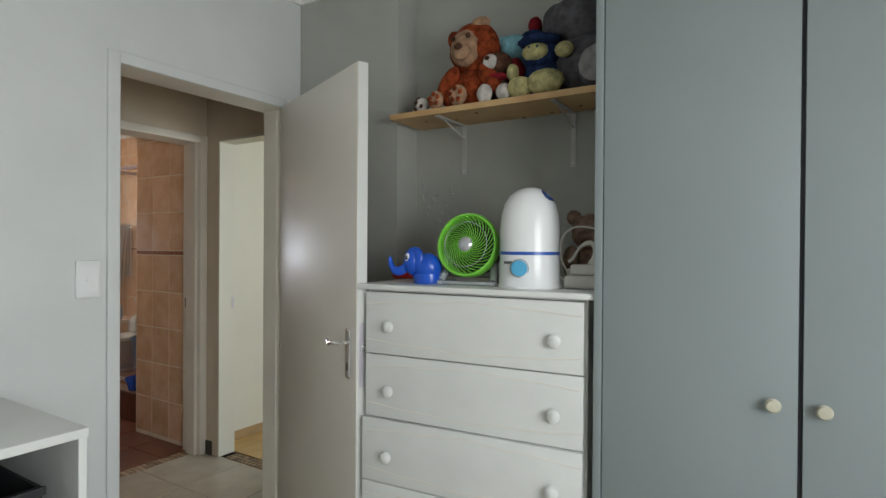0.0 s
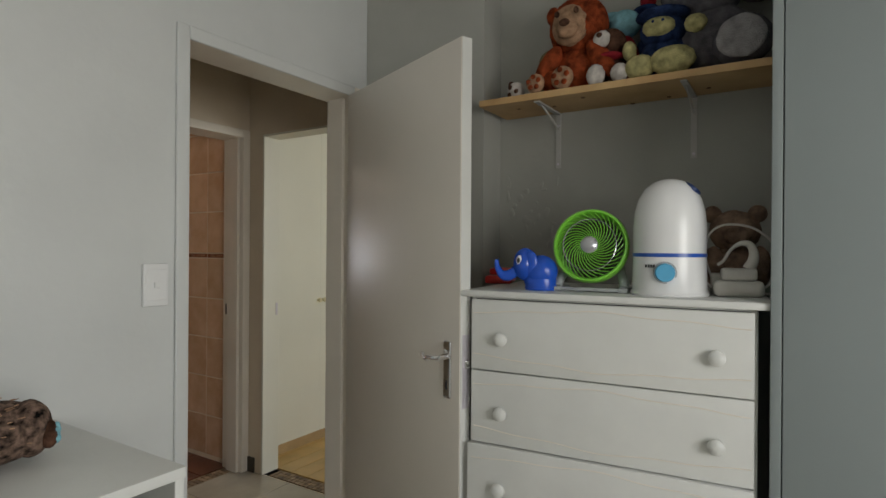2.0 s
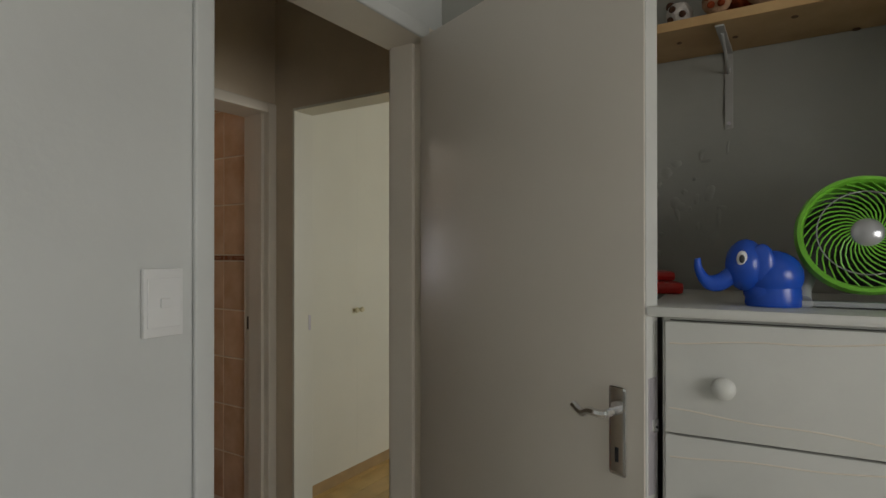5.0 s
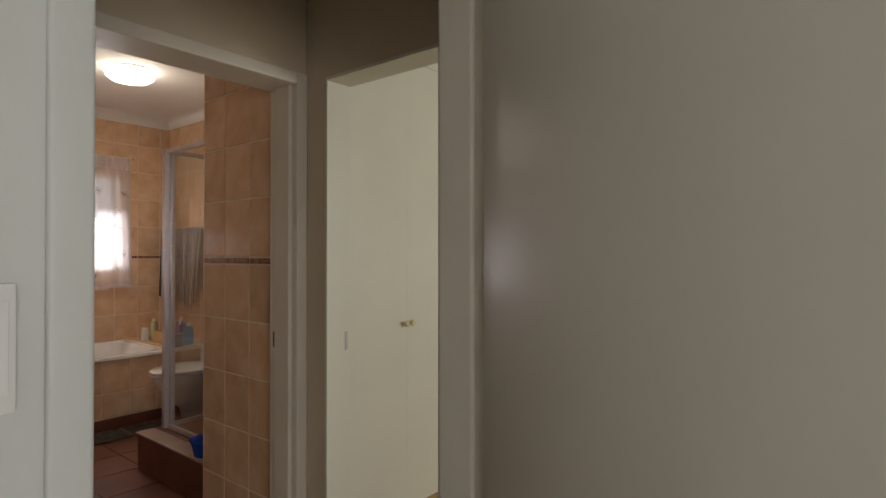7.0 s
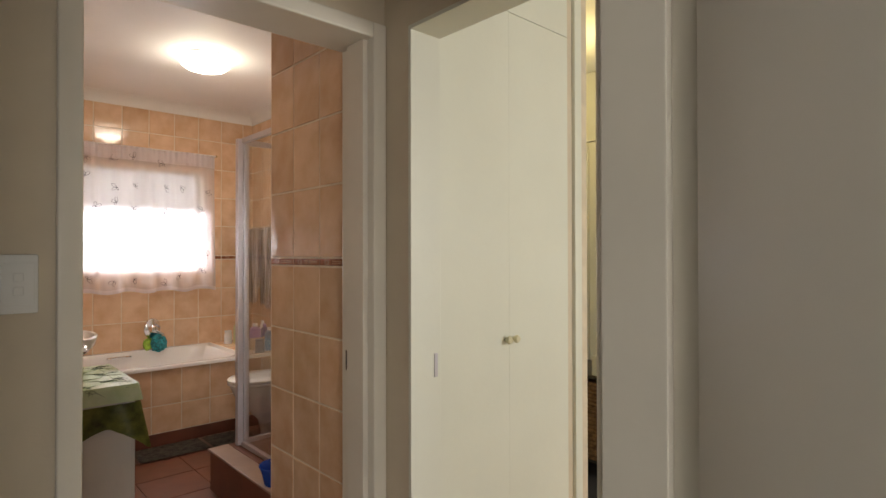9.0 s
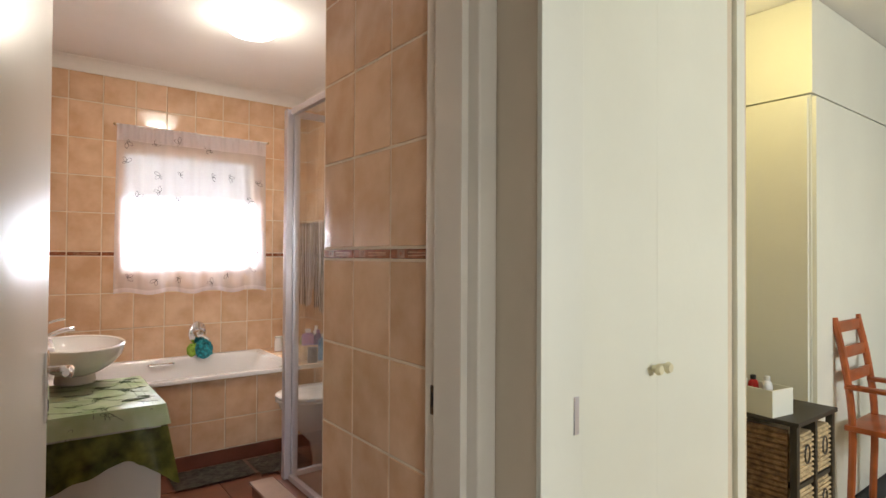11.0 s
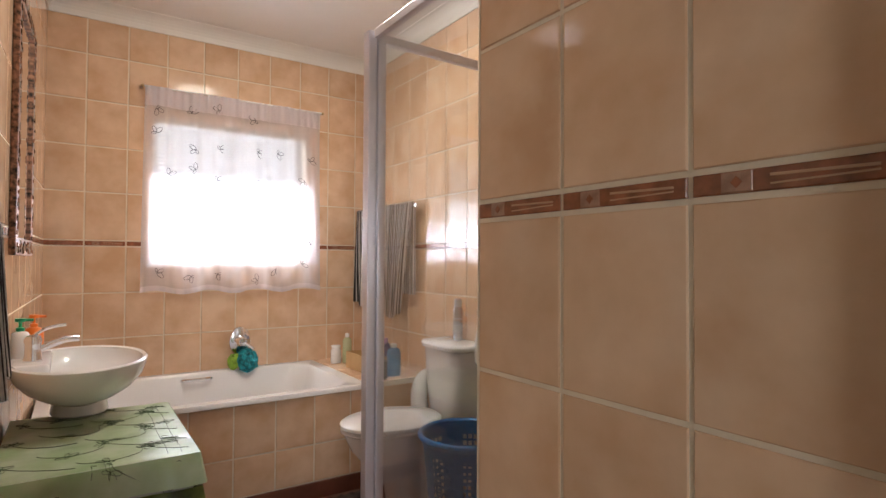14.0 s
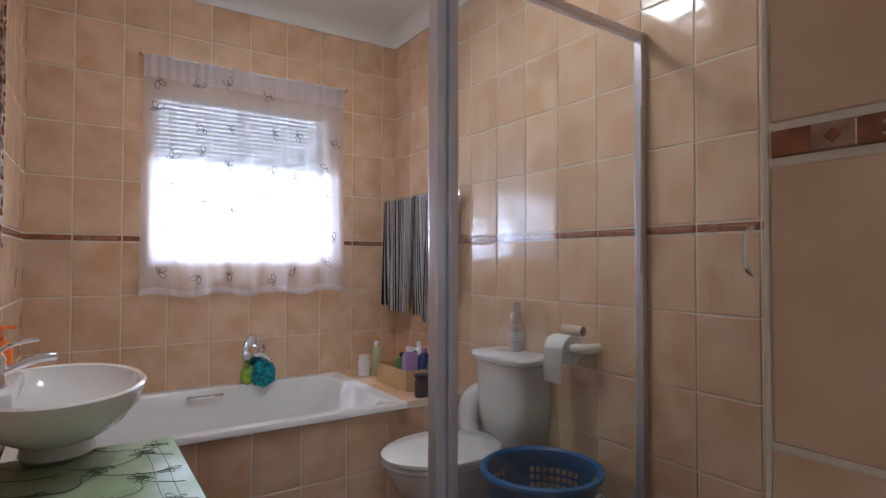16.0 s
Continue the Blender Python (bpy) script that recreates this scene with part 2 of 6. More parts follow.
SHEER = sheer("white_sheer_cloth", (0.95, 0.93, 0.99), 0.49)
SHEER_DENSE = sheer("gathered_sheer_cloth", (0.90, 0.88, 0.95), 0.29)
LAMP_GLOW = emit("lit_opal_glass", (1.0, 0.92, 0.76), 9.0)
OUTSIDE = emit("bright_daylight", (0.97, 0.98, 1.0), 1.1)

# ---- mesh helpers ----


def finish(bm, name, material, smooth=False):
    me = bpy.data.meshes.new(name)
    bmesh.ops.recalc_face_normals(bm, faces=bm.faces)
    bm.to_mesh(me)
    bm.free()
    for m in material if isinstance(material, (list, tuple)) else [material]:
        me.materials.append(m)
    if smooth:
        me.polygons.foreach_set("use_smooth", [True] * len(me.polygons))
        me.set_sharp_from_angle(angle=radians(40))
    return me


def thing(name, at, label, category, group="", turn=0.0):
    ob = new(name)
    ob.empty_display_size = 0.05
    ob.matrix_world = pose(*at, 0, 0, turn)
    return tagged(ob, label, category, group)


def part(name, bm, material, parent, label="", smooth=False, m=None):
    ob = new(name, finish(bm, name, material, smooth))
    ob.parent = parent
    if m is not None:
        ob.matrix_local = m
    return tagged(ob, label) if label else ob


def single(name, bm, material, label, category, at=(0, 0, 0), turn=0.0, smooth=False, kind="", group=""):
    ob = new(name, finish(bm, name, material, smooth))
    ob.matrix_world = pose(*at, 0, 0, turn)
    return tagged(ob, label, category, group, kind)


def box(x0, x1, y0, y1, z0, z1, bevel=0.0, bm=None, index=0, seg=2):
    own = bmesh.new()
    bmesh.ops.create_cube(own, size=1.0, matrix=Matrix.Translation(((x0 + x1) / 2, (y0 + y1) / 2, (z0 + z1) / 2)) @ Matrix.Diagonal((abs(x1 - x0), abs(y1 - y0), abs(z1 - z0), 1)))
    if bevel:
        bmesh.ops.bevel(own, geom=own.edges[:], offset=bevel, segments=seg, affect="EDGES", profile=0.6)
    return merge(own, bm, index)


def merge(own, bm, index=0):
    for f in own.faces:
        f.material_index = index
    if bm is None:
        return own
    me = bpy.data.meshes.new("t")
    own.to_mesh(me)
    own.free()
    bm.from_mesh(me)
    bpy.data.meshes.remove(me)
    return bm


def lathe(profile, steps=32, sx=1.0, sy=1.0, bm=None, index=0, m=None):
    """Turns (radius, height) pairs round z."""
    own = bmesh.new()
    rings = []
    for r, z in profile:
        if r < 1e-5:
            rings.append([own.verts.new((0, 0, z))])
        else:
            rings.append([own.verts.new((r * sx * math.cos(2 * math.pi * i / steps), r * sy * math.sin(2 * math.pi * i / steps), z)) for i in range(steps)])
    for a, b in zip(rings, rings[1:]):
        for i in range(steps):
            j = (i + 1) % steps
            if len(a) == 1 and len(b) > 1:
                own.faces.new((a[0], b[i], b[j]))
            elif len(b) == 1 and len(a) > 1:
                own.faces.new((a[i], a[j], b[0]))
            elif len(a) > 1:
                own.faces.new((a[i], a[j], b[j], b[i]))
    if m is not None:
        bmesh.ops.transform(own, matrix=m, verts=own.verts[:])
    return merge(own, bm, index)


def tube(points, radius, steps=8, bm=None, index=0, radii=None):
    own = bmesh.new()
    pts = [Vector(p) for p in points]
    rings = []
    side = None
    for i, p in enumerate(pts):
        d = (pts[min(i + 1, len(pts) - 1)] - pts[max(i - 1, 0)]).normalized()
        if side is None:
            side = d.orthogonal().normalized()
        side = (side - d * side.dot(d)).normalized()
        up = d.cross(side)
        r = radii[i] if radii else radius
        rings.append([own.verts.new(p + r * (math.cos(2 * math.pi * k / steps) * side + math.sin(2 * math.pi * k / steps) * up)) for k in range(steps)])
    for a, b in zip(rings, rings[1:]):
        for k in range(steps):
            own.faces.new((a[k], a[(k + 1) % steps], b[(k + 1) % steps], b[k]))
    own.faces.new(rings[0])
    own.faces.new(rings[-1])
    return merge(own, bm, index)


def smoothed(points, n=8):
    """Points along a soft line through the given ones."""
    p = [Vector(q) for q in points]
    p = [2 * p[0] - p[1], *p, 2 * p[-1] - p[-2]]
    out = []
    for i in range(1, len(p) - 2):
        for k in range(n):
            t = k / n
            out.append(0.5 * (2 * p[i] + (p[i + 1] - p[i - 1]) * t + (2 * p[i - 1] - 5 * p[i] + 4 * p[i + 1] - p[i + 2]) * t * t + (3 * p[i] - p[i - 1] - 3 * p[i + 1] + p[i + 2]) * t ** 3))
    return [*out, p[-2]]


def blob(at, size, bm=None, index=0, lump=0.06, turn=(0, 0, 0), sub=3, freq=3.0):
    own = bmesh.new()
    bmesh.ops.create_icosphere(own, subdivisions=sub, radius=1.0)
    rot = Euler([radians(a) for a in turn]).to_matrix()
    for v in own.verts:
        k = 1 + lump * noise.noise(v.co * freq + Vector(at) * 9) + 0.4 * lump * noise.noise(v.co * freq * 3 + Vector(at) * 5)
        v.co = rot @ Vector((v.co.x * size[0] * k, v.co.y * size[1] * k, v.co.z * size[2] * k)) + Vector(at)
    return merge(own, bm, index)


def disc(at, r, depth, axis="x", steps=20, bm=None, index=0, bevel=0.0):
    own = bmesh.new()
    bmesh.ops.create_cone(own, cap_ends=True, segments=steps, radius1=r, radius2=r, depth=depth)
    if bevel:
        bmesh.ops.bevel(own, geom=[e for e in own.edges if len(e.link_faces) == 2 and abs(e.calc_face_angle(0)) > 1], offset=bevel, segments=2, affect="EDGES")
    m = {"x": Matrix.Rotation(math.pi / 2, 4, "Y"), "y": Matrix.Rotation(math.pi / 2, 4, "X"), "z": Matrix()}[axis]
    bmesh.ops.transform(own, matrix=Matrix.Translation(at) @ m, verts=own.verts[:])
    return merge(own, bm, index)


def arc(cx, cy, r, a0, a1, n=10):
    return [(cx + r * math.cos(radians(a0 + (a1 - a0) * i / n)), cy + r * math.sin(radians(a0 + (a1 - a0) * i / n))) for i in range(n + 1)]


def structure(name, bm, material, label, category):
    return single(name, bm, material, label, category, kind="structure")


# ---- plan, metres ----
NICHE_X, PIER_X, WARD_X, WARD_Y = 1.03, 0.88, 0.487, -1.592
CEIL_Z = 2.64
END_X = 1.205          # end wall of the hall
BATH_Y0, BATH_Y1 = 1.20, 1.36   # wall between hall and bathroom
WIN_Y, RIGHT_X, LEFT_X = 4.835, 2.345, 0.456
RET_X, RET_Y = 1.195, 1.99      # short tiled wall beside the bathroom door
BD0, BD1, DOOR_Z = -0.009, 0.80, 2.043
BA0, BA1 = 0.356, 1.165
D2_0, D2_1, D2_Z, BATH_Z = 0.26, 1.071, 2.05, 2.048
GR = 0.0045
SKEW = Matrix.Translation((LEFT_X, WIN_Y, 0)) @ Matrix.Rotation(radians(-1.95), 4, "Z") @ Matrix.Translation((-LEFT_X, -WIN_Y, 0))   # the left wall is a little out of square
WX0, WX1, WZ0, WZ1 = 0.975, 1.90, 1.20, 2.06


def wall_with_hole(name, axis, c0, c1, u0, u1, z1, hole, material, label):
    """A wall across y (axis 'y') or x, of thickness c0 to c1, along u, with an opening (ua, ub, za, zb) through it."""
    bm = None
    ua, ub, za, zb = hole
    for a, b, lo, hi in ((u0, ua, 0, z1), (ub, u1, 0, z1), (ua, ub, zb, z1), (ua, ub, 0, za)):
        if b - a > 1e-4 and hi - lo > 1e-4:
            bm = box(a, b, c0, c1, lo, hi, bm=bm) if axis == "y" else box(c0, c1, a, b, lo, hi, bm=bm)
    bmesh.ops.remove_doubles(bm, verts=bm.verts[:], dist=1e-5)
    return structure(name, bm, material, label, "wall")


# bedroom shell
wall_with_hole("wall_bedroom_door", "y", 0.0, 0.07, -2.6, 1.2, CEIL_Z, (BD0, BD1, 0, DOOR_Z), PLASTER, "pale grey painted plaster wall with a door opening")
wall_with_hole("wall_hall_side", "y", 0.07, 0.14, -2.6, END_X, CEIL_Z, (BD0, BD1, 0, DOOR_Z), HALL, "dim beige painted hall side of the wall")
structure("wall_pier", box(PIER_X, 1.2, -0.60, -0.002, 0, CEIL_Z), PLASTER_SHADED, "painted wall pier beside the door, darkened for shade", "wall")
structure("wall_niche", box(NICHE_X, 1.2, WARD_Y - 1.9, -0.60, 0, CEIL_Z), PLASTER_SHADED, "rough painted back wall of the niche, darkened for shade", "wall")
rp = random.Random(17)
flakes = None
for k in range(26):
    fy, fz = -0.635 - 0.22 * rp.random() ** 1.5, 1.34 + 0.33 * rp.random()
    flakes = blob((NICHE_X, fy, fz), (0.003, 0.004 + 0.010 * rp.random(), 0.006 + 0.022 * rp.random()), flakes, 0, 0.5, (40 * (rp.random() - 0.5), 0, 0), 2, 6.0)
part("blister", flakes, PLASTER_SHADED, bpy.data.objects["wall_niche"], "blistered paint", True)
structure("wall_bedroom_west", box(-2.75, -2.6, -3.5, 0.14, 0, CEIL_Z), PLASTER, "pale grey painted bedroom wall", "wall")
wall_with_hole("wall_bedroom_window", "y", -3.5, -3.35, -2.6, 1.2, CEIL_Z, (-1.75, -0.25, 0.95, 2.1), PLASTER, "pale grey painted bedroom wall with a window opening")
structure("ceiling_bedroom", box(-2.75, 1.2, -3.5, 0.07, CEIL_Z, CEIL_Z + 0.1), CEIL, "white bedroom ceiling", "ceiling")
structure("floor_bedroom", box(-2.75, 1.2, -3.5, 0.07, -0.1, -0.004), GREY_TILE, "cream tiled bedroom floor", "floor")


def cornice(name, x0, y0, x1, y1, nx, ny, s=0.08):
    """A coved strip under the ceiling along a wall from (x0, y0) to (x1, y1); (nx, ny) points into the room."""
    bm = bmesh.new()
    prof = [(0.0, 0.0), (0.012, 0.0)] + [(s - s * 0.8 * math.cos(a) - 0.004, s * 0.15 + s * 0.8 * math.sin(a)) for a in [i * math.pi / 12 for i in range(7)]][0:] + [(s, s), (0, s)]
    prof = [(max(0.0, p), q) for p, q in prof]
    ends = []
    for x, y in ((x0, y0), (x1, y1)):
        ends.append([bm.verts.new((x + nx * p, y + ny * p, CEIL_Z - s + q)) for p, q in prof])
    k = len(prof)
    for i in range(k):
        j = (i + 1) % k
        bm.faces.new((ends[0][i], ends[0][j], ends[1][j], ends[1][i]))
    bm.faces.new(ends[0])
    bm.faces.new(ends[1])
    return structure(name, bm, CEIL, "white coved plaster cornice under the ceiling", "trim")


cornice("trim_bedroom_north", -2.6, 0.0, PIER_X, 0.0, 0, -1)
cornice("trim_bedroom_pier", PIER_X, 0.0, PIER_X, -0.60, -1, 0)
cornice("trim_bath_window", LEFT_X, WIN_Y, RIGHT_X, WIN_Y, 0, -1, 0.085)
cornice("trim_bath_right", RIGHT_X, BATH_Y1, RIGHT_X, WIN_Y, -1, 0, 0.085)
cornice("trim_bath_left", LEFT_X, BATH_Y1 + 0.01, LEFT_X, WIN_Y - 0.01, 1, 0, 0.085).matrix_world = SKEW

# hall
wall_with_hole("wall_bath_hall_side", "y", BATH_Y0, 1.28, -2.6, END_X, CEIL_Z, (BA0, BA1, 0, BATH_Z), HALL, "dim beige painted hall wall around the bathroom door")
wall_with_hole("wall_bath_door_side", "y", 1.28, BATH_Y1, 0.2, RIGHT_X, CEIL_Z, (BA0, BA1, 0, BATH_Z), GROUT, "bathroom side of the door wall")
wall_with_hole("wall_hall_end", "x", END_X, END_X + 0.06, 0.14, BATH_Y0, CEIL_Z, (D2_0, D2_1, 0, D2_Z), HALL, "dim beige hall end wall with a plain door opening")
wall_with_hole("wall_room_side", "x", END_X + 0.06, END_X + 0.115, -2.6, BATH_Y1 - 0.1, CEIL_Z, (D2_0, D2_1, 0, D2_Z), CREAM, "cream painted room side of the end wall")
structure("wall_hall_far", box(-2.75, -2.6, 0.14, BATH_Y0, 0, CEIL_Z), HALL, "beige painted far end of the hall", "wall")
structure("ceiling_hall", box(-2.75, END_X, 0.07, 1.28, CEIL_Z, CEIL_Z + 0.1), CEIL, "white hall ceiling", "ceiling")
structure("baseboard_hall", box(END_X - 0.012, END_X, D2_1 + 0.06, BATH_Y0 - 0.003, 0.0, 0.09, 0.003), WENGE, "short dark brown skirting piece between two doors", "baseboard")
# cream reveal lining of the plain opening
structure("trim_room_opening", box(END_X - 0.004, END_X + 0.119, D2_1 - 0.012, D2_1 + 0.001, 0, D2_Z - 0.012, 0.002), CREAM, "cream enamelled door jamb", "trim")
structure("trim_room_opening_near", box(END_X - 0.004, END_X + 0.119, D2_0 - 0.001, D2_0 + 0.012, 0, D2_Z - 0.012, 0.002), CREAM, "cream enamelled door jamb", "trim")
structure("trim_room_opening_head", box(END_X - 0.004, END_X + 0.119, D2_0, D2_1, D2_Z - 0.012, D2_Z + 0.001, 0.002), CREAM, "cream enamelled door head", "trim")

# bathroom shell
structure("wall_bath_right", box(RIGHT_X - GR, RIGHT_X + 0.12, BATH_Y1 - 0.1, WIN_Y + 0.2, 0, CEIL_Z), GROUT, "bathroom wall carrying peach ceramic tiles", "wall")
wall_with_hole("wall_bath_window", "y", WIN_Y - GR, WIN_Y + 0.2, 0.2, RIGHT_X - GR, CEIL_Z, (WX0, WX1, WZ0, WZ1), GROUT, "tiled bathroom wall with a window opening")
structure("wall_bath_left", box(0.2, LEFT_X + GR, BATH_Y1 + 0.002, WIN_Y - 0.006, 0, CEIL_Z - 0.002), GROUT, "bathroom wall carrying peach ceramic tiles", "wall").matrix_world = SKEW
structure("wall_shower_return", box(RET_X - GR, RET_X + 0.13, BATH_Y1, RET_Y, 0, CEIL_Z - 0.002), GROUT, "short tiled wall beside the shower", "wall")
structure("ceiling_bath", box(0.2, RIGHT_X + 0.12, 1.28, WIN_Y + 0.2, CEIL_Z, CEIL_Z + 0.1), CEIL, "white bathroom ceiling", "ceiling")
# room beyond the plain opening
structure("floor_room", box(END_X + 0.115, 6.0, -2.6, 3.2, -0.1, -0.012), DARK, "underlay of the laminate floor", "floor")
structure("wall_room_far", box(6.0, 6.15, -2.6, 3.2, 0, CEIL_Z), CREAM, "cream painted far wall of the room", "wall")
structure("wall_room_left", box(RIGHT_X + 0.12, 6.0, 3.2, 3.35, 0, CEIL_Z), CREAM, "cream painted wall of the room", "wall")
wall_with_hole("wall_room_window", "y", -2.75, -2.6, END_X + 0.06, 6.15, CEIL_Z, (2.4, 4.2, 0.95, 2.1), CREAM, "cream painted wall with a window opening")
structure("ceiling_room", box(END_X, 6.15, -2.75, 1.28, CEIL_Z, CEIL_Z + 0.1, bm=box(RIGHT_X + 0.12, 6.15, 1.28, 3.35, CEIL_Z, CEIL_Z + 0.1)), CEIL, "white ceiling of the room", "ceiling")
structure("ground", box(-60, 60, -60, 60, -0.4, -0.3), mat("outdoor_ground", (0.20, 0.18, 0.12), 0.9, vary=0.2, scale=0.5), "dry ground around the house", "ground")
structure("backdrop", box(-1.5, 4.5, 7.4, 7.45, -0.3, 5.0), OUTSIDE, "glaring daylight outside the bathroom window", "backdrop")


# ---- door frames and doors ----
def steel_frame(name, x0, x1, z1, y0, y1, lip, label, near):
    """A pressed steel frame lining an opening across y: reveal, stop and flat lips on both faces."""
    fr = tagged(new(name), label, "door frame", kind="structure")
    t = 0.012
    for nm, a, b in (("jamb", x0 - 0.002, x0 + t), ("jamb", x1 - t, x1 + 0.002)):
        part(nm, box(a, b, y0 - 0.006, y1 + 0.006, 0, z1, 0.002), FRAME, fr)
    part("head", box(x0 - 0.002, x1 + 0.002, y0 - 0.006, y1 + 0.006, z1 - t, z1 + 0.002, 0.002), FRAME, fr)
    for y, s, paint in ((y0, -1, near), (y1, 1, FRAME)):
        ya, yb = sorted((y + s * 0.001, y + s * 0.014))
        part("lip", box(x0 - lip, x0 + t, ya, yb, 0, z1 + lip, 0.006, seg=3), paint, fr, smooth=True)
        part("lip", box(x1 - t, x1 + lip, ya, yb, 0, z1 + lip, 0.006, seg=3), FRAME, fr, smooth=True)
        part("lip", box(x0 + t, x1 - t, ya, yb, z1 - t, z1 + lip, 0.006, seg=3), paint, fr, smooth=True)
    return fr


f1 = steel_frame("door_frame_bedroom", BD0, BD1, DOOR_Z, 0.0, 0.14, 0.032, "off-white steel door frame, its bedroom face painted over", PLASTER)
part("stop", box(BD1 - 0.028, BD1 - 0.012, 0.045, 0.135, 0, DOOR_Z - 0.012, 0.002), FRAME, f1)
part("strike_plate", box(BD0 + 0.010, BD0 + 0.0145, 0.004, 0.026, 0.93, 1.10, 0.001), CHROME, f1, "chrome strike plate")
f2 = steel_frame("door_frame_bathroom", BA0, BA1, BATH_Z, BATH_Y0, BATH_Y1, 0.038, "off-white enamelled steel frame of the bathroom door", FRAME)
part("stop", box(BA1 - 0.03, BA1 - 0.012, BATH_Y0 + 0.02, BATH_Y1 - 0.045, 0, BATH_Z - 0.012, 0.002), FRAME, f2)
part("strike_plate", box(BA1 - 0.0145, BA1 - 0.010, BATH_Y1 - 0.028, BATH_Y1 - 0.012, 0.955, 1.02, 0.001), mat("worn_bronze", (0.20, 0.15, 0.10), 0.4, 0.7, vary=0.4, scale=60), f2, "worn bronze strike plate")
part("latch_hole", box(BA1 - 0.0150, BA1 - 0.0135, BATH_Y1 - 0.024, BATH_Y1 - 0.016, 0.972, 1.005), BLACK, f2, "dark latch hole")
part("strike_plate", box(END_X + 0.090, END_X + 0.104, D2_1 - 0.0145, D2_1 - 0.0115, 0.955, 1.03, 0.001), STEEL, bpy.data.objects["trim_room_opening"], "chrome strike plate")


def lever(parent, x, y, z, side, reach):
    """Chrome lever on a long backplate, on a leaf's face at y; side is the way it sticks out, reach the lever's direction along x."""
    pl = part("backplate", box(x - 0.021, x + 0.021, y, y + side * 0.008, z - 0.112, z + 0.068, 0.006), CHROME, parent, "chrome lock backplate")
    part("lever", tube(smoothed([(x, y, z + 0.02), (x, y + side * 0.05, z + 0.02), (x + reach * 0.03, y + side * 0.055, z + 0.02), (x + reach * 0.05, y + side * 0.055, z + 0.012), (x + reach * 0.078, y + side * 0.05, z + 0.022)]), 0.0085), CHROME, pl, "curved chrome lever", True)
    part("keyhole", box(x - 0.004, x + 0.004, y + side * 0.006, y + side * 0.0092, z - 0.085, z - 0.055, 0.001), BLACK, pl)


# bedroom door, open into the bedroom; its leaf runs along local -x from the hinge
door = thing("door_1", (0.80, -0.012, 0.012), "open flush bedroom door in greyish off-white gloss enamel", "door", turn=66.4)
tagged(door, kind="structure")
part("leaf", box(-0.835, 0.0, 0.0, 0.042, 0, 2.022, 0.003), ENAMEL, door, smooth=True)
part("edge_strip", box(-0.8375, -0.8345, 0.003, 0.039, 0.001, 2.021, 0.001), WHITE_WOOD, door, "white painted door edge")
lever(door, -0.775, 0.042, 0.995, 1, 1)
part("latch_plate", box(-0.8395, -0.837, 0.009, 0.033, 0.86, 1.09, 0.0008), STEEL, door, "steel latch faceplate")
part("latch_bolt", box(-0.848, -0.838, 0.014, 0.028, 0.985, 1.01, 0.002), CHROME, door)
for hz in (0.25, 1.75):
    part("hinge", tube([(0.004, -0.004, hz), (0.004, -0.004, hz + 0.1)], 0.007), STEEL, door, "steel hinge knuckle", True)

# bathroom door, swung into the bathroom against the wall
bdoor = thing("door_2", (0.372, 1.362, 0.012), "open flush bathroom door in off-white gloss enamel", "door", turn=82.6)
tagged(bdoor, kind="structure")
part("leaf", box(0.0, 0.755, 0.0, 0.04, 0, 2.02, 0.003), ENAMEL, bdoor, smooth=True)
lever(bdoor, 0.70, 0.0, 0.985, -1, -1)


# ---- switches ----
def wall_switch(at, turn, w, h, rockers, label):
    s = thing("light_switch", at, label, "switch", turn=turn)
    part("plate", box(-w / 2, w / 2, -0.012, 0, -h / 2, h / 2, 0.004), WHITE_PLASTIC, s, smooth=True)
    part("face", box(-w / 2 + 0.007, w / 2 - 0.007, -0.0145, -0.011, -h / 2 + 0.018, h / 2 - 0.018, 0.001), WHITE_PLASTIC, s)
    for k in range(rockers):
        z = 0.0 if rockers == 1 else (0.5 - k) * 0.028
        part("rocker", box(-0.009, 0.009, -0.019, -0.014, z - 0.009, z + 0.009, 0.002), WHITE_PLASTIC, s)


wall_switch((-0.105, -0.001, 1.256), 0, 0.078, 0.128, 1, "white single rocker light switch on the painted wall")
wall_switch((0.252, BATH_Y0 - 0.001, 1.284), 0, 0.07, 0.124, 2, "white double rocker light switch on the hall wall")

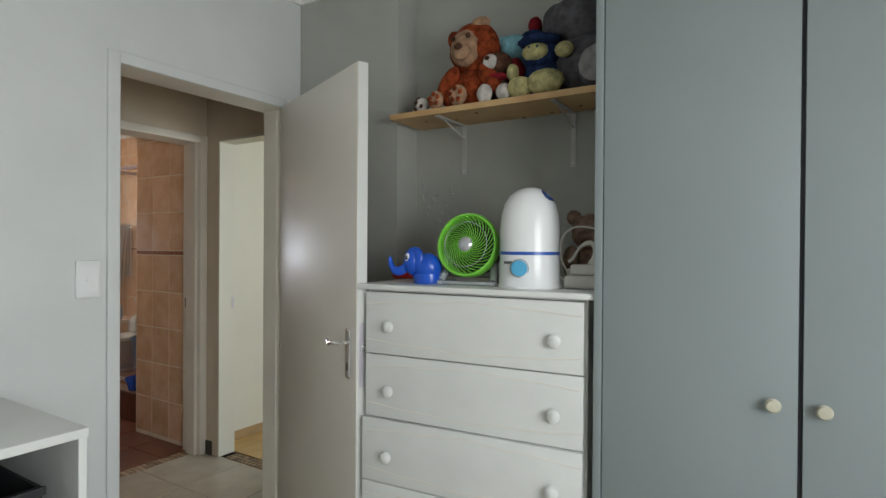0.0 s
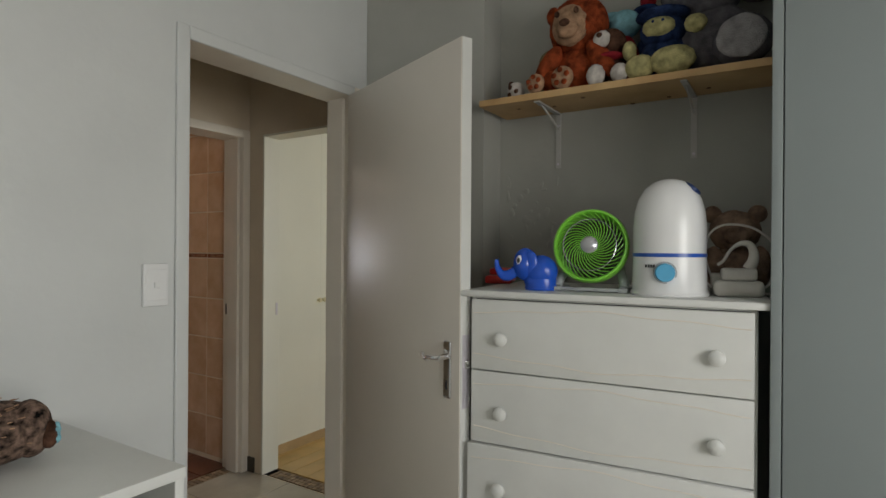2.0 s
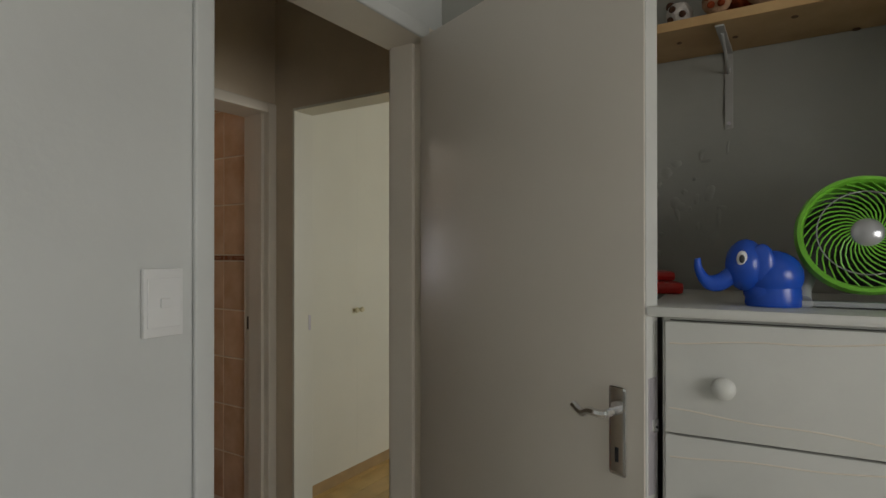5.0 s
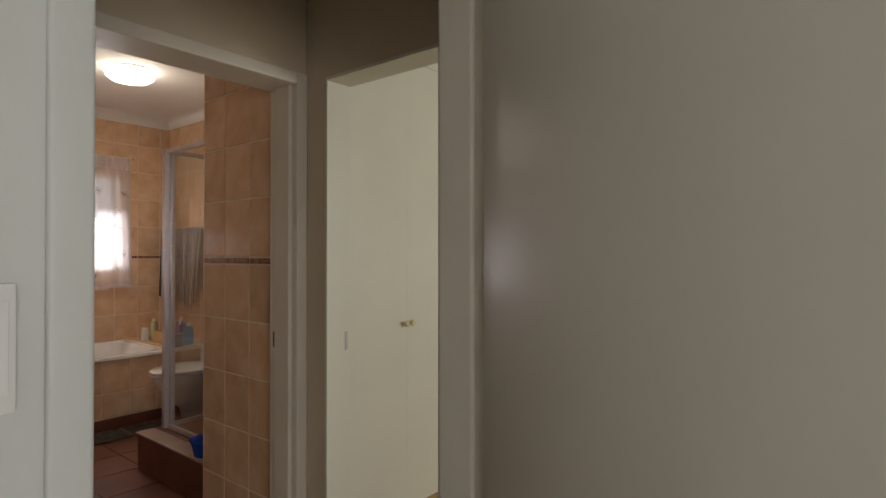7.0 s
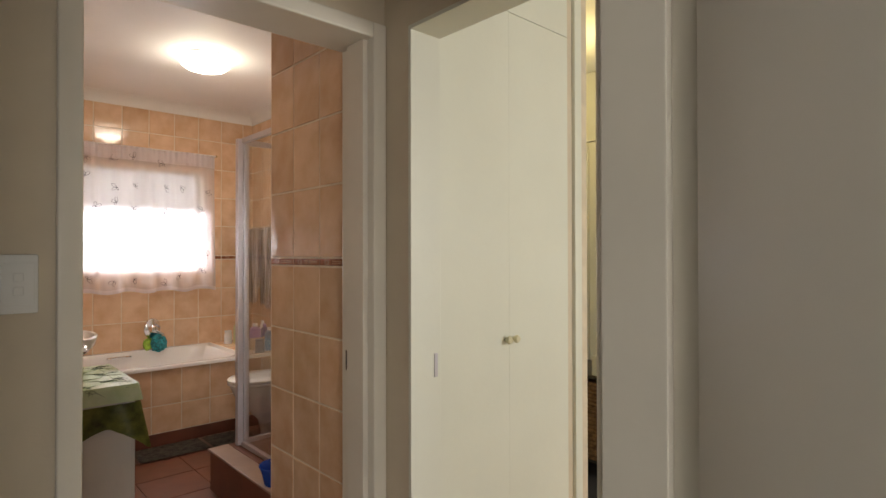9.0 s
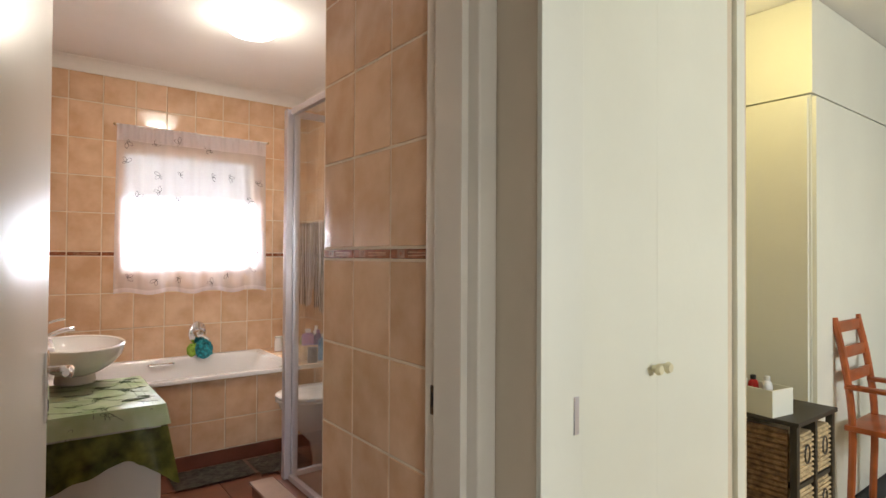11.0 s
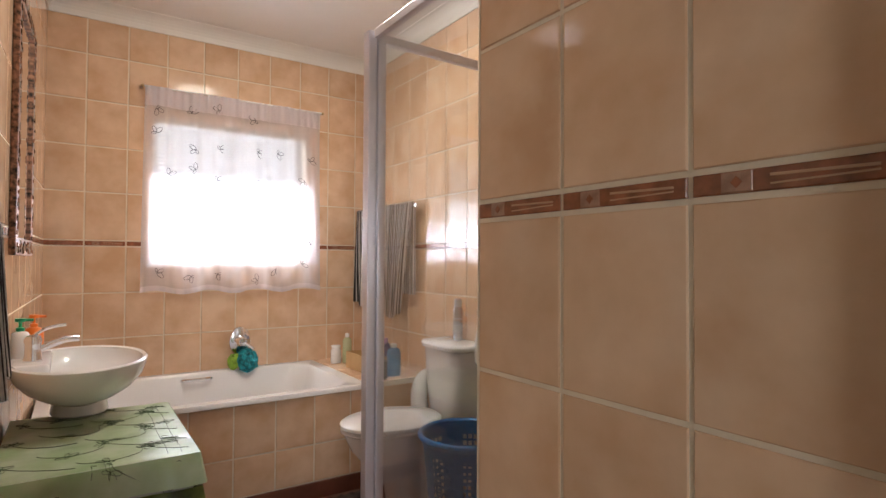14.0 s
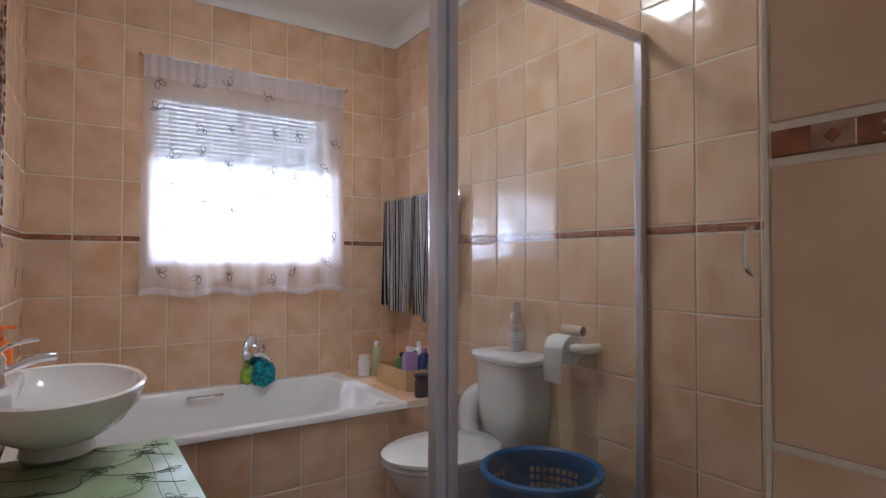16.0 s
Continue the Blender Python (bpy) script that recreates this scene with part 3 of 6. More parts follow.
# ---- bedroom ----
# chest of drawers, front along local x, depth along local y
chest = thing("chest_of_drawers", (0.437, -0.775, 0), "white painted wooden chest of drawers with round knobs", "dresser", turn=-85.0)
part("carcass", box(0.015, 0.795, 0.02, 0.54, 0.0, 1.224, 0.003), WHITE_WOOD, chest)
# black board behind the drawers stands in for shade in the gaps
part("shadow_gap", box(0.03, 0.78, 0.0135, 0.021, 0.02, 1.218), DARK, chest, "black board for the shade round the drawers")
part("top", box(-0.012, 0.826, -0.012, 0.55, 1.2245, 1.2445, 0.006), WHITE_WOOD, chest, smooth=True)
for k in range(5):
    z1 = min(1.217, 1.2205 - k * 0.2215)
    z0 = 0.9995 - k * 0.2215 + 0.003
    dr = part("drawer", box(0.022 - (0.006 if k >= 2 else 0), 0.787, -0.004 - (0.012 if k >= 2 else 0), 0.016, z0, z1, 0.004), WHITE_WOOD, chest, smooth=True)
    yk = -0.004 - (0.012 if k >= 2 else 0)
    for x in (0.123, 0.703):
        part("knob", lathe([(0, -0.030), (0.012, -0.029), (0.020, -0.022), (0.021, -0.014), (0.012, -0.007), (0.010, 0.0)], 20, m=Matrix.Translation((x, yk, 1.100 - 0.2225 * k)) @ Matrix.Rotation(-math.pi / 2, 4, "X")), WHITE_WOOD, dr, "round white wooden knob", True)
    for z, up in ((z0 + 0.036, 1), (z1 - 0.030, -1)):
        wave = [(0.03 + 0.0375 * i, yk - 0.0002, z + up * 0.012 * math.cos(2 * math.pi * i / 20) ** 3) for i in range(21)]
        part("groove", tube(smoothed(wave, 3), 0.0016, 5), FRAME, dr, "routed wavy groove", True)

# fitted wardrobe beside it
ward = thing("wardrobe", (WARD_X, WARD_Y, 0), "tall pale blue-grey fitted wardrobe with plain doors", "wardrobe")
part("carcass", box(0.022, 0.535, -1.75, -0.024, 0.0, CEIL_Z - 0.004, 0.002), WARD, ward)
part("side_panel", box(-0.002, 0.535, -0.0235, 0.0, 0.0, CEIL_Z - 0.004, 0.003), WARD, ward, smooth=True)
for k in range(3):
    y1 = (-0.026 if k == 0 else -0.002 - k * 0.502)
    dd = part("door", box(0.0, 0.0205, -0.494 if k == 0 else y1 - 0.494, y1, 0.06, CEIL_Z - 0.05, 0.003), WARD, ward, smooth=True)
    ky = -0.443 if k == 0 else y1 - 0.042
    if k < 2:
        part("knob", lathe([(0, -0.032), (0.013, -0.030), (0.018, -0.022), (0.012, -0.010), (0.009, 0.0)], 18, m=Matrix.Translation((0.0, ky, 1.0)) @ Matrix.Rotation(math.pi / 2, 4, "Y")), mat("dull_cream_knob", (0.48, 0.46, 0.36), 0.45), dd, "round dull cream knob", True)
# black filler painted in as the shade between two doors
part("seam", box(0.012, 0.0235, -0.503, -0.494, 0.06, CEIL_Z - 0.05), DARK, ward, "black strip for the shade between the doors")
hook = thing("wall_hook", (WARD_X - 0.001, -2.235, 1.985), "small white plastic double hook on the wardrobe door", "hook")
part("plate", box(-0.006, 0, -0.024, 0.024, -0.022, 0.022, 0.004), WHITE_PLASTIC, hook)
for s in (-1, 1):
    part("prong", tube(smoothed([(-0.004, s * 0.012, 0.0), (-0.02, s * 0.018, -0.008), (-0.026, s * 0.022, 0.006)], 5), 0.004), WHITE_PLASTIC, hook, smooth=True)

# pine shelf on white brackets
SH = dict(x0=0.785, x1=1.028, y0=-1.585, y1=-0.63, z=1.906)
shelf = thing("wall_shelf", (0, 0, 0), "raw pine board shelf on white metal brackets", "shelf")
part("board", box(SH["x0"], SH["x1"], SH["y0"], SH["y1"], SH["z"], SH["z"] + 0.024, 0.002), PINE, shelf)
rk = random.Random(4)
for k in range(6):
    part("knot", disc((SH["x0"] + 0.05 + 0.2 * rk.random(), -0.75 - 0.13 * k, SH["z"] - 0.0005), 0.006 + 0.004 * rk.random(), 0.003, "z", 10), KNOT, shelf)
BRK = mat("bracket_paint", (0.50, 0.50, 0.48), 0.45)
for y in (-0.855, -1.345):
    br = part("bracket", box(NICHE_X - 0.006, NICHE_X - 0.001, y - 0.010, y + 0.010, SH["z"] - 0.215, SH["z"] - 0.002, 0.001), BRK, shelf, "grey-white pressed-metal shelf bracket")
    part("arm", box(0.80, NICHE_X - 0.003, y - 0.010, y + 0.010, SH["z"] - 0.0065, SH["z"] - 0.0015, 0.001), BRK, br)
    part("rib", tube([(0.85, y, SH["z"] - 0.006), (NICHE_X - 0.005, y, SH["z"] - 0.06)], 0.004, 6), BRK, br)
    for z in (0.05, 0.2):
        part("screw", disc((NICHE_X - 0.0075, y, SH["z"] - z), 0.005, 0.003, "x", 10), STEEL, br)

# soft toys along the shelf, each one mesh
TZ = SH["z"] + 0.025


def plush(name, at, blobs, mats, label, turn=0.0):
    bm = None
    for p, s, i, *rest in blobs:
        bm = blob(p, s, bm, i, 0.07, rest[0] if rest else (0, 0, 0), 2 if max(s) < 0.02 else 3)
    return single(name, bm, mats, label, "soft toy", at, turn, True, group="soft toys on the shelf")


plush("plush_toy", (0.895, -0.979, TZ), [((0, 0, 0.075), (0.06, 0.075, 0.08), 0), ((-0.005, 0.0, 0.215), (0.07, 0.092, 0.095), 0), ((-0.052, 0.01, 0.208), (0.035, 0.058, 0.066), 1), ((-0.082, 0.012, 0.188), (0.022, 0.036, 0.030), 1), ((-0.104, 0.012, 0.200), (0.010, 0.016, 0.012), 2),
      ((-0.09, 0.04, 0.235), (0.008, 0.008, 0.010), 2), ((-0.09, -0.018, 0.238), (0.008, 0.008, 0.010), 2), ((-0.02, -0.03, 0.30), (0.022, 0.035, 0.022), 1), ((-0.02, 0.075, 0.26), (0.02, 0.022, 0.03), 0),
      ((-0.05, 0.08, 0.09), (0.03, 0.03, 0.07), 0, (30, 0, 0)), ((-0.05, -0.08, 0.09), (0.03, 0.03, 0.07), 0, (-30, 0, 0))],
      [FUR_RED, FUR_TAN, FUR_BROWN], "rust-red shaggy plush lion with a tan muzzle").scale = (1.12, 1.18, 1.12)
plush("plush_toy", (0.840, -0.894, TZ), [((0.02, -0.01, 0.045), (0.06, 0.05, 0.045), 0), ((-0.035, 0.045, 0.036), (0.02, 0.034, 0.036), 1), ((-0.035, -0.055, 0.042), (0.02, 0.04, 0.042), 1),
      *[((-0.056, 0.045 + 0.02 * math.cos(a), 0.036 + 0.02 * math.sin(a)), (0.004, 0.009, 0.009), 0) for a in (0.2, 1.5, 2.8, 4.1, 5.3)],
      *[((-0.056, -0.055 + 0.024 * math.cos(a), 0.042 + 0.024 * math.sin(a)), (0.004, 0.010, 0.010), 0) for a in (0.2, 1.5, 2.8, 4.1, 5.3)], ((0.03, 0.0, 0.10), (0.025, 0.03, 0.04), 2), ((0.02, -0.05, 0.12), (0.008, 0.05, 0.008), 1, (-35, 0, 0))],
      [FUR_RED, FUR_TAN, FUR_BROWN], "brown patched plush giraffe lying with its feet forward")
plush("plush_toy", (0.840, -0.757, TZ), [((0, 0, 0.032), (0.028, 0.032, 0.032), 0), ((-0.026, 0.012, 0.04), (0.006, 0.009, 0.009), 1), ((-0.026, -0.012, 0.024), (0.006, 0.009, 0.009), 1), ((-0.02, 0.018, 0.016), (0.006, 0.009, 0.008), 1), ((0.005, 0.022, 0.06), (0.01, 0.012, 0.012), 1)],
      [FUR_WHITE, FUR_BROWN], "small white and black plush toy")
plush("plush_toy", (0.945, -0.859, TZ), [((0, 0, 0.07), (0.04, 0.05, 0.07), 0), ((0, 0, 0.155), (0.045, 0.05, 0.042), 0), ((-0.03, -0.02, 0.165), (0.02, 0.03, 0.01), 1)], [FUR_OLIVE, FUR_BROWN], "olive brown plush toy sitting at the back")
plush("plush_toy", (0.870, -1.099, TZ), [((0.02, 0, 0.065), (0.05, 0.055, 0.065), 0), ((0.0, 0.0, 0.155), (0.05, 0.052, 0.05), 0), ((-0.045, 0.018, 0.158), (0.016, 0.030, 0.030), 1), ((-0.062, 0.022, 0.168), (0.006, 0.010, 0.009), 0), ((-0.055, 0.035, 0.035), (0.022, 0.032, 0.038), 1), ((-0.055, -0.045, 0.032), (0.022, 0.030, 0.032), 1),
      ((-0.02, 0.0, 0.10), (0.045, 0.052, 0.014), 2), ((0.0, 0.05, 0.19), (0.012, 0.018, 0.018), 0)], [FUR_BROWN, FUR_WHITE, FUR_CRIMSON], "dark brown plush bear with white face and feet")
plush("plush_toy", (0.945, -1.129, TZ), [((0, 0, 0.10), (0.045, 0.05, 0.10), 0), ((-0.03, 0.015, 0.12), (0.022, 0.016, 0.07), 1), ((0.0, 0.0, 0.24), (0.05, 0.055, 0.05), 2), ((0.02, 0.05, 0.26), (0.04, 0.05, 0.04), 2)], [FUR_CRIMSON, FUR_WHITE, FUR_SKY], "light blue plush toy with a red and white scarf")
plush("plush_toy", (0.985, -1.194, TZ), [((0, 0, 0.10), (0.04, 0.045, 0.10), 0), ((0, 0.0, 0.25), (0.036, 0.036, 0.042), 2), ((0, 0, 0.285), (0.05, 0.05, 0.018), 0), ((0, -0.005, 0.325), (0.028, 0.028, 0.035), 1)], [FUR_BLUE, FUR_CRIMSON, FUR_TAN], "small cloth doll with a red and navy hat")
plush("plush_toy", (0.880, -1.270, TZ), [((0.02, 0, 0.09), (0.06, 0.075, 0.085), 1), ((-0.005, 0, 0.165), (0.062, 0.075, 0.055), 1), ((-0.05, 0.005, 0.165), (0.03, 0.052, 0.032), 0), ((-0.02, 0.0, 0.21), (0.07, 0.085, 0.022), 1), ((-0.06, 0.062, 0.04), (0.04, 0.048, 0.04), 0), ((-0.065, -0.04, 0.045), (0.045, 0.07, 0.046), 0),
      ((-0.05, -0.105, 0.155), (0.03, 0.034, 0.028), 0), ((-0.04, 0.10, 0.105), (0.028, 0.022, 0.034), 0), ((-0.077, 0.018, 0.175), (0.004, 0.005, 0.005), 1), ((-0.077, -0.012, 0.175), (0.004, 0.005, 0.005), 1)], [FUR_YELLOW, FUR_BLUE], "pale yellow plush bear in navy hat and jacket")
plush("plush_toy", (0.935, -1.420, TZ), [((0, 0, 0.12), (0.09, 0.12, 0.12), 0), ((0, 0.03, 0.28), (0.09, 0.11, 0.10), 0), ((0.02, -0.12, 0.31), (0.03, 0.07, 0.08), 0), ((0.0, 0.12, 0.30), (0.02, 0.05, 0.07), 0)], [FUR_GREY], "large dark grey plush elephant against the wall")
plush("plush_toy", (0.850, -1.505, TZ), [((0, 0, 0.082), (0.05, 0.085, 0.082), 0), ((-0.044, 0.002, 0.082), (0.012, 0.068, 0.066), 1)], [FUR_GREY, FUR_PALE], "round grey plush foot with a pale sole")


# ---- on the chest ----
CT = 1.245
eleph = thing("toy_elephant", (0.555, -0.94, CT), "glossy blue plastic toy elephant with a curled trunk", "toy", turn=8)
part("body", blob((0.0, -0.055, 0.062), (0.058, 0.085, 0.055), blob((0.0, -0.03, 0.03), (0.05, 0.06, 0.03), lump=0.02), 0, lump=0.02), BLUE, eleph, smooth=True)
part("head", blob((-0.01, 0.022, 0.085), (0.056, 0.060, 0.056), lump=0.02), BLUE, eleph, smooth=True)
tr = smoothed([(-0.02, 0.06, 0.066), (-0.03, 0.10, 0.048), (-0.036, 0.135, 0.05), (-0.038, 0.158, 0.075), (-0.038, 0.162, 0.10)])
part("trunk", tube(tr, 0.012, 10, radii=[0.022 - 0.012 * i / (len(tr) - 1) for i in range(len(tr))]), BLUE, eleph, smooth=True)
part("ear", blob((-0.045, -0.02, 0.09), (0.012, 0.035, 0.04), lump=0.02), BLUE, eleph, smooth=True)
part("base", lathe([(0, 0), (0.062, 0), (0.064, 0.006), (0.060, 0.05), (0.050, 0.085), (0, 0.095)], 28, 0.85, 1.25, m=Matrix.Translation((0.0, -0.055, 0))), BLUE, eleph, smooth=True)
ey = part("eye", blob((-0.056, 0.035, 0.098), (0.010, 0.017, 0.018), lump=0.0), WHITE_PLASTIC, eleph, "white toy eye", True)
eleph.scale = (0.80, 0.62, 0.93)
part("pupil", blob((-0.0655, 0.037, 0.099), (0.003, 0.008, 0.009), lump=0.0), BLACK, ey, "", True)

fan = thing("desk_fan", (0.61, -1.118, CT), "lime green round desk fan on a grey stand", "fan", turn=6)
# the fan looks along local -x
FC, FR = 0.134, 0.109
tilt = Matrix.Translation((0, 0, FC)) @ Matrix.Rotation(radians(10), 4, "Y") @ Matrix.Rotation(-math.pi / 2, 4, "Y")
part("ring", lathe([(FR - 0.010, 0.030), (FR - 0.006, 0.038), (FR, 0.036), (FR + 0.004, 0.02), (FR, -0.01), (FR - 0.008, -0.03), (FR - 0.014, -0.02), (FR - 0.012, 0.02), (FR - 0.010, 0.030)], 48, m=tilt), GREEN, fan, "lime green outer ring", True)
part("back_housing", lathe([(0, -0.11), (0.05, -0.108), (0.09, -0.085), (FR - 0.014, -0.03), (FR - 0.012, -0.02), (FR - 0.03, -0.025), (0.07, -0.07), (0, -0.085)], 40, m=tilt), DARK_PL, fan, "dark grey rear housing", True)
gr = None
for k in range(32):
    a0 = 2 * math.pi * k / 32
    pts = [((0.025 + (FR - 0.035) * s) * math.cos(a0 + 1.25 * s), (0.025 + (FR - 0.035) * s) * math.sin(a0 + 1.25 * s), 0.042 - 0.012 * s * s) for s in (0, 0.2, 0.4, 0.6, 0.8, 1.0)]
    gr = tube([tilt @ Vector(p) for p in pts], 0.0015, 5, gr)
part("grille", gr, GREEN, fan, "swirl of thin green grille bars", True)
gb = tube([tilt @ Vector((0.078 * math.cos(a), 0.078 * math.sin(a), 0.040)) for a in [i * math.pi / 20 for i in range(41)]], 0.0013, 5)
part("grille_ring", gb, SILVER_PL, fan, "", True)
part("hub", lathe([(0.026, 0.034), (0.026, 0.044), (0.020, 0.051), (0.0, 0.055)], 28, m=tilt), SILVER_PL, fan, "silver centre cap", True)
for k in range(3):
    bl = bmesh.new()
    rows = [[bl.verts.new(tilt @ Vector((r * math.cos(2 * math.pi * k / 3 + w + 3 * (r - 0.03)), r * math.sin(2 * math.pi * k / 3 + w + 3 * (r - 0.03)), 0.02 * w - 0.03))) for w in (0, 0.3, 0.6, 0.9, 1.2)] for r in (0.03, 0.06, 0.085, 0.105)]
    for ra, rb in zip(rows, rows[1:]):
        for i in range(4):
            bl.faces.new((ra[i], ra[i + 1], rb[i + 1], rb[i]))
    bmesh.ops.solidify(bl, geom=bl.faces[:], thickness=0.003)
    part("blade", bl, BLACK, fan, "dark fan blade", True)
for s in (-1, 1):
    part("arm", tube(smoothed([(-0.03, s * 0.098, 0.012), (-0.012, s * 0.096, 0.030), (0.012, s * 0.086, 0.055), (0.025, s * 0.082, 0.07)], 5), 0.014, 10), GREY_PL, fan, smooth=True)
    part("side_foot", box(-0.05, 0.075, s * 0.098 - 0.014, s * 0.098 + 0.014, 0.0, 0.014, 0.005), GREY_PL, fan, "grey plastic foot", True)
part("foot_bar", box(-0.045, -0.020, -0.086, 0.086, 0.002, 0.013, 0.004), GREY_PL, fan, smooth=True)
cab = tube(smoothed([(0.06, -0.08, 0.02), (0.07, -0.13, 0.03), (0.04, -0.145, 0.05), (0.06, -0.12, 0.07)], 8), 0.0035, 6)
part("cable", cab, CABLE, fan, "white cable", True)

hum = thing("humidifier", (0.62, -1.338, CT), "white plastic humidifier with a blue band and dial", "humidifier", turn=14)
prof = [(0, 0), (0.108, 0), (0.110, 0.006), (0.104, 0.016), (0.102, 0.116)]
part("base", lathe(prof + [(0, 0.116)], 40), WHITE_PLASTIC, hum, smooth=True)
part("band", lathe([(0.095, 0.115), (0.1035, 0.115), (0.1035, 0.126), (0.095, 0.126)], 40), NAVY, hum, "blue band", True)
top = [(0.102, 0.126), (0.102, 0.20), (0.098, 0.25), (0.088, 0.29), (0.070, 0.322), (0.045, 0.342), (0.02, 0.350), (0, 0.351)]
part("tank", lathe([(0, 0.126)] + top, 40), WHITE_PLASTIC, hum, "glossy white water tank", True)
nz = Matrix.Translation((-0.012, -0.060, 0.3195)) @ Matrix.Rotation(radians(42), 4, "X")
part("nozzle", lathe([(0, 0.004), (0.024, 0.006), (0.028, 0.004), (0.028, -0.02)], 24, sx=1.3, m=nz), mat("dark_nozzle", (0.02, 0.045, 0.15), 0.35), hum, "dark blue mist nozzle", True)
part("dial", lathe([(0, 0.016), (0.024, 0.016), (0.027, 0.012), (0.027, 0.0)], 28, m=Matrix.Translation((-0.097, 0.018, 0.070)) @ Matrix.Rotation(-math.pi / 2, 4, "Y")), SKYBLUE, hum, "light blue dial", True)
part("dial_ring", lathe([(0.028, 0.004), (0.032, 0.004), (0.032, 0.0), (0.028, 0.0), (0.028, 0.004)], 28, m=Matrix.Translation((-0.0985, 0.018, 0.070)) @ Matrix.Rotation(-math.pi / 2, 4, "Y")), GREY_PL, hum, "", True)
for k in range(4):
    part("lettering", box(-0.0945, -0.0925, 0.044 + 0.007 * k, 0.0495 + 0.007 * k, 0.084, 0.093), BLACK, hum)

hum.scale = (0.96, 0.96, 0.935)
ext = thing("extension_lead", (0.66, -1.505, CT), "cream multi-plug adapter with white plugs and a looped cable", "adapter", turn=10)
part("adapter", box(-0.035, 0.035, -0.066, 0.056, 0.0, 0.044, 0.016, seg=4), CABLE, ext, "rounded cream adapter", True)
part("adapter", box(-0.026, 0.030, -0.050, 0.038, 0.0445, 0.078, 0.010, seg=3), CABLE, ext, "second adapter stacked on top", True)
plug = smoothed([(-0.004, -0.030, 0.076), (-0.004, -0.040, 0.098), (-0.002, -0.042, 0.122), (0.0, -0.032, 0.143), (0.0, -0.010, 0.146), (0.0, 0.014, 0.128), (0.0, 0.030, 0.100), (0.0, 0.046, 0.086)], 5)
part("plug", tube(plug, 0.01, 10, radii=[max(0.0045, 0.017 - 0.018 * i / (len(plug) - 1)) for i in range(len(plug))]), CABLE, ext, "moulded cream plug with its bent cord", True)
part("plug", box(0.036, 0.08, 0.010, 0.060, 0.0, 0.062, 0.008, seg=3), CABLE, ext, "", True)
part("cable", tube(smoothed([(0.05, 0.058, 0.050), (0.02, 0.074, 0.10), (0.02, 0.070, 0.165), (0.02, 0.030, 0.198), (0.02, -0.040, 0.190), (0.02, -0.092, 0.145), (0.02, -0.108, 0.080), (0.02, -0.098, 0.030), (0.0, -0.080, 0.006)]), 0.0032, 6), CABLE, ext, "", True)
part("cable", tube(smoothed([(0.0, -0.064, 0.020), (0.01, -0.092, 0.050), (0.02, -0.106, 0.110), (0.03, -0.100, 0.060), (0.0, -0.094, 0.012)]), 0.0032, 6), CABLE, ext, "", True)
part("cable", tube(smoothed([(0.02, 0.056, 0.020), (0.01, 0.088, 0.045), (0.0, 0.098, 0.020), (-0.01, 0.105, 0.004), (0.03, 0.10, 0.004)]), 0.0032, 6), CABLE, ext, "", True)
for k in (0, 1):
    part("cable", tube(smoothed([(0.03 * k, -0.06, 0.010), (-0.02, -0.085, 0.008), (-0.052, -0.100 - 0.008 * k, -0.004), (-0.062, -0.104 - 0.008 * k, -0.10), (-0.055, -0.104 - 0.008 * k, -0.5), (-0.05, -0.106, -1.0)]), 0.0032, 6), CABLE, ext, "", True)
single("teddy_bear", blob((0, 0, 0.07), (0.06, 0.085, 0.07), blob((0, 0.0, 0.185), (0.06, 0.07, 0.062), blob((-0.055, 0.0, 0.17), (0.025, 0.034, 0.028), blob((0, 0.06, 0.235), (0.015, 0.026, 0.026), blob((0, -0.06, 0.235), (0.015, 0.026, 0.026), blob((-0.05, 0.06, 0.08), (0.03, 0.03, 0.06), blob((-0.05, -0.06, 0.08), (0.03, 0.03, 0.06)))))))),
       TEDDY, "faded taupe teddy bear behind the adapter", "soft toy", (0.80, -1.49, CT), 10, True)
single("toy_car", box(-0.10, 0.10, -0.05, 0.05, 0.0, 0.03, 0.012, box(-0.05, 0.06, -0.04, 0.04, 0.03, 0.055, 0.012)), mat("red_plastic", (0.6, 0.02, 0.015), 0.3), "flat red plastic toy at the back of the chest", "toy", (0.84, -0.70, CT), 20, True)

# ---- changing unit with black crates ----
unit = thing("storage_unit", (-0.375, -0.58, 0), "white open storage unit with a wide flat top", "cabinet")
part("top", box(-1.05, 0.0, 0.0, 0.575, 0.896, 0.92, 0.004), WHITE_WOOD, unit, smooth=True)
for x0 in (-0.022, -0.55, -1.05):
    part("side_panel", box(x0, x0 + 0.02, 0.006, 0.57, 0.0, 0.896, 0.002), WHITE_WOOD, unit)
part("back_panel", box(-1.03, -0.024, 0.56, 0.572, 0.02, 0.896), WHITE_WOOD, unit)
part("bottom", box(-1.03, -0.024, 0.01, 0.56, 0.06, 0.08), WHITE_WOOD, unit)
part("shelf", box(-1.028, -0.024, 0.01, 0.56, 0.48, 0.50), WHITE_WOOD, unit)
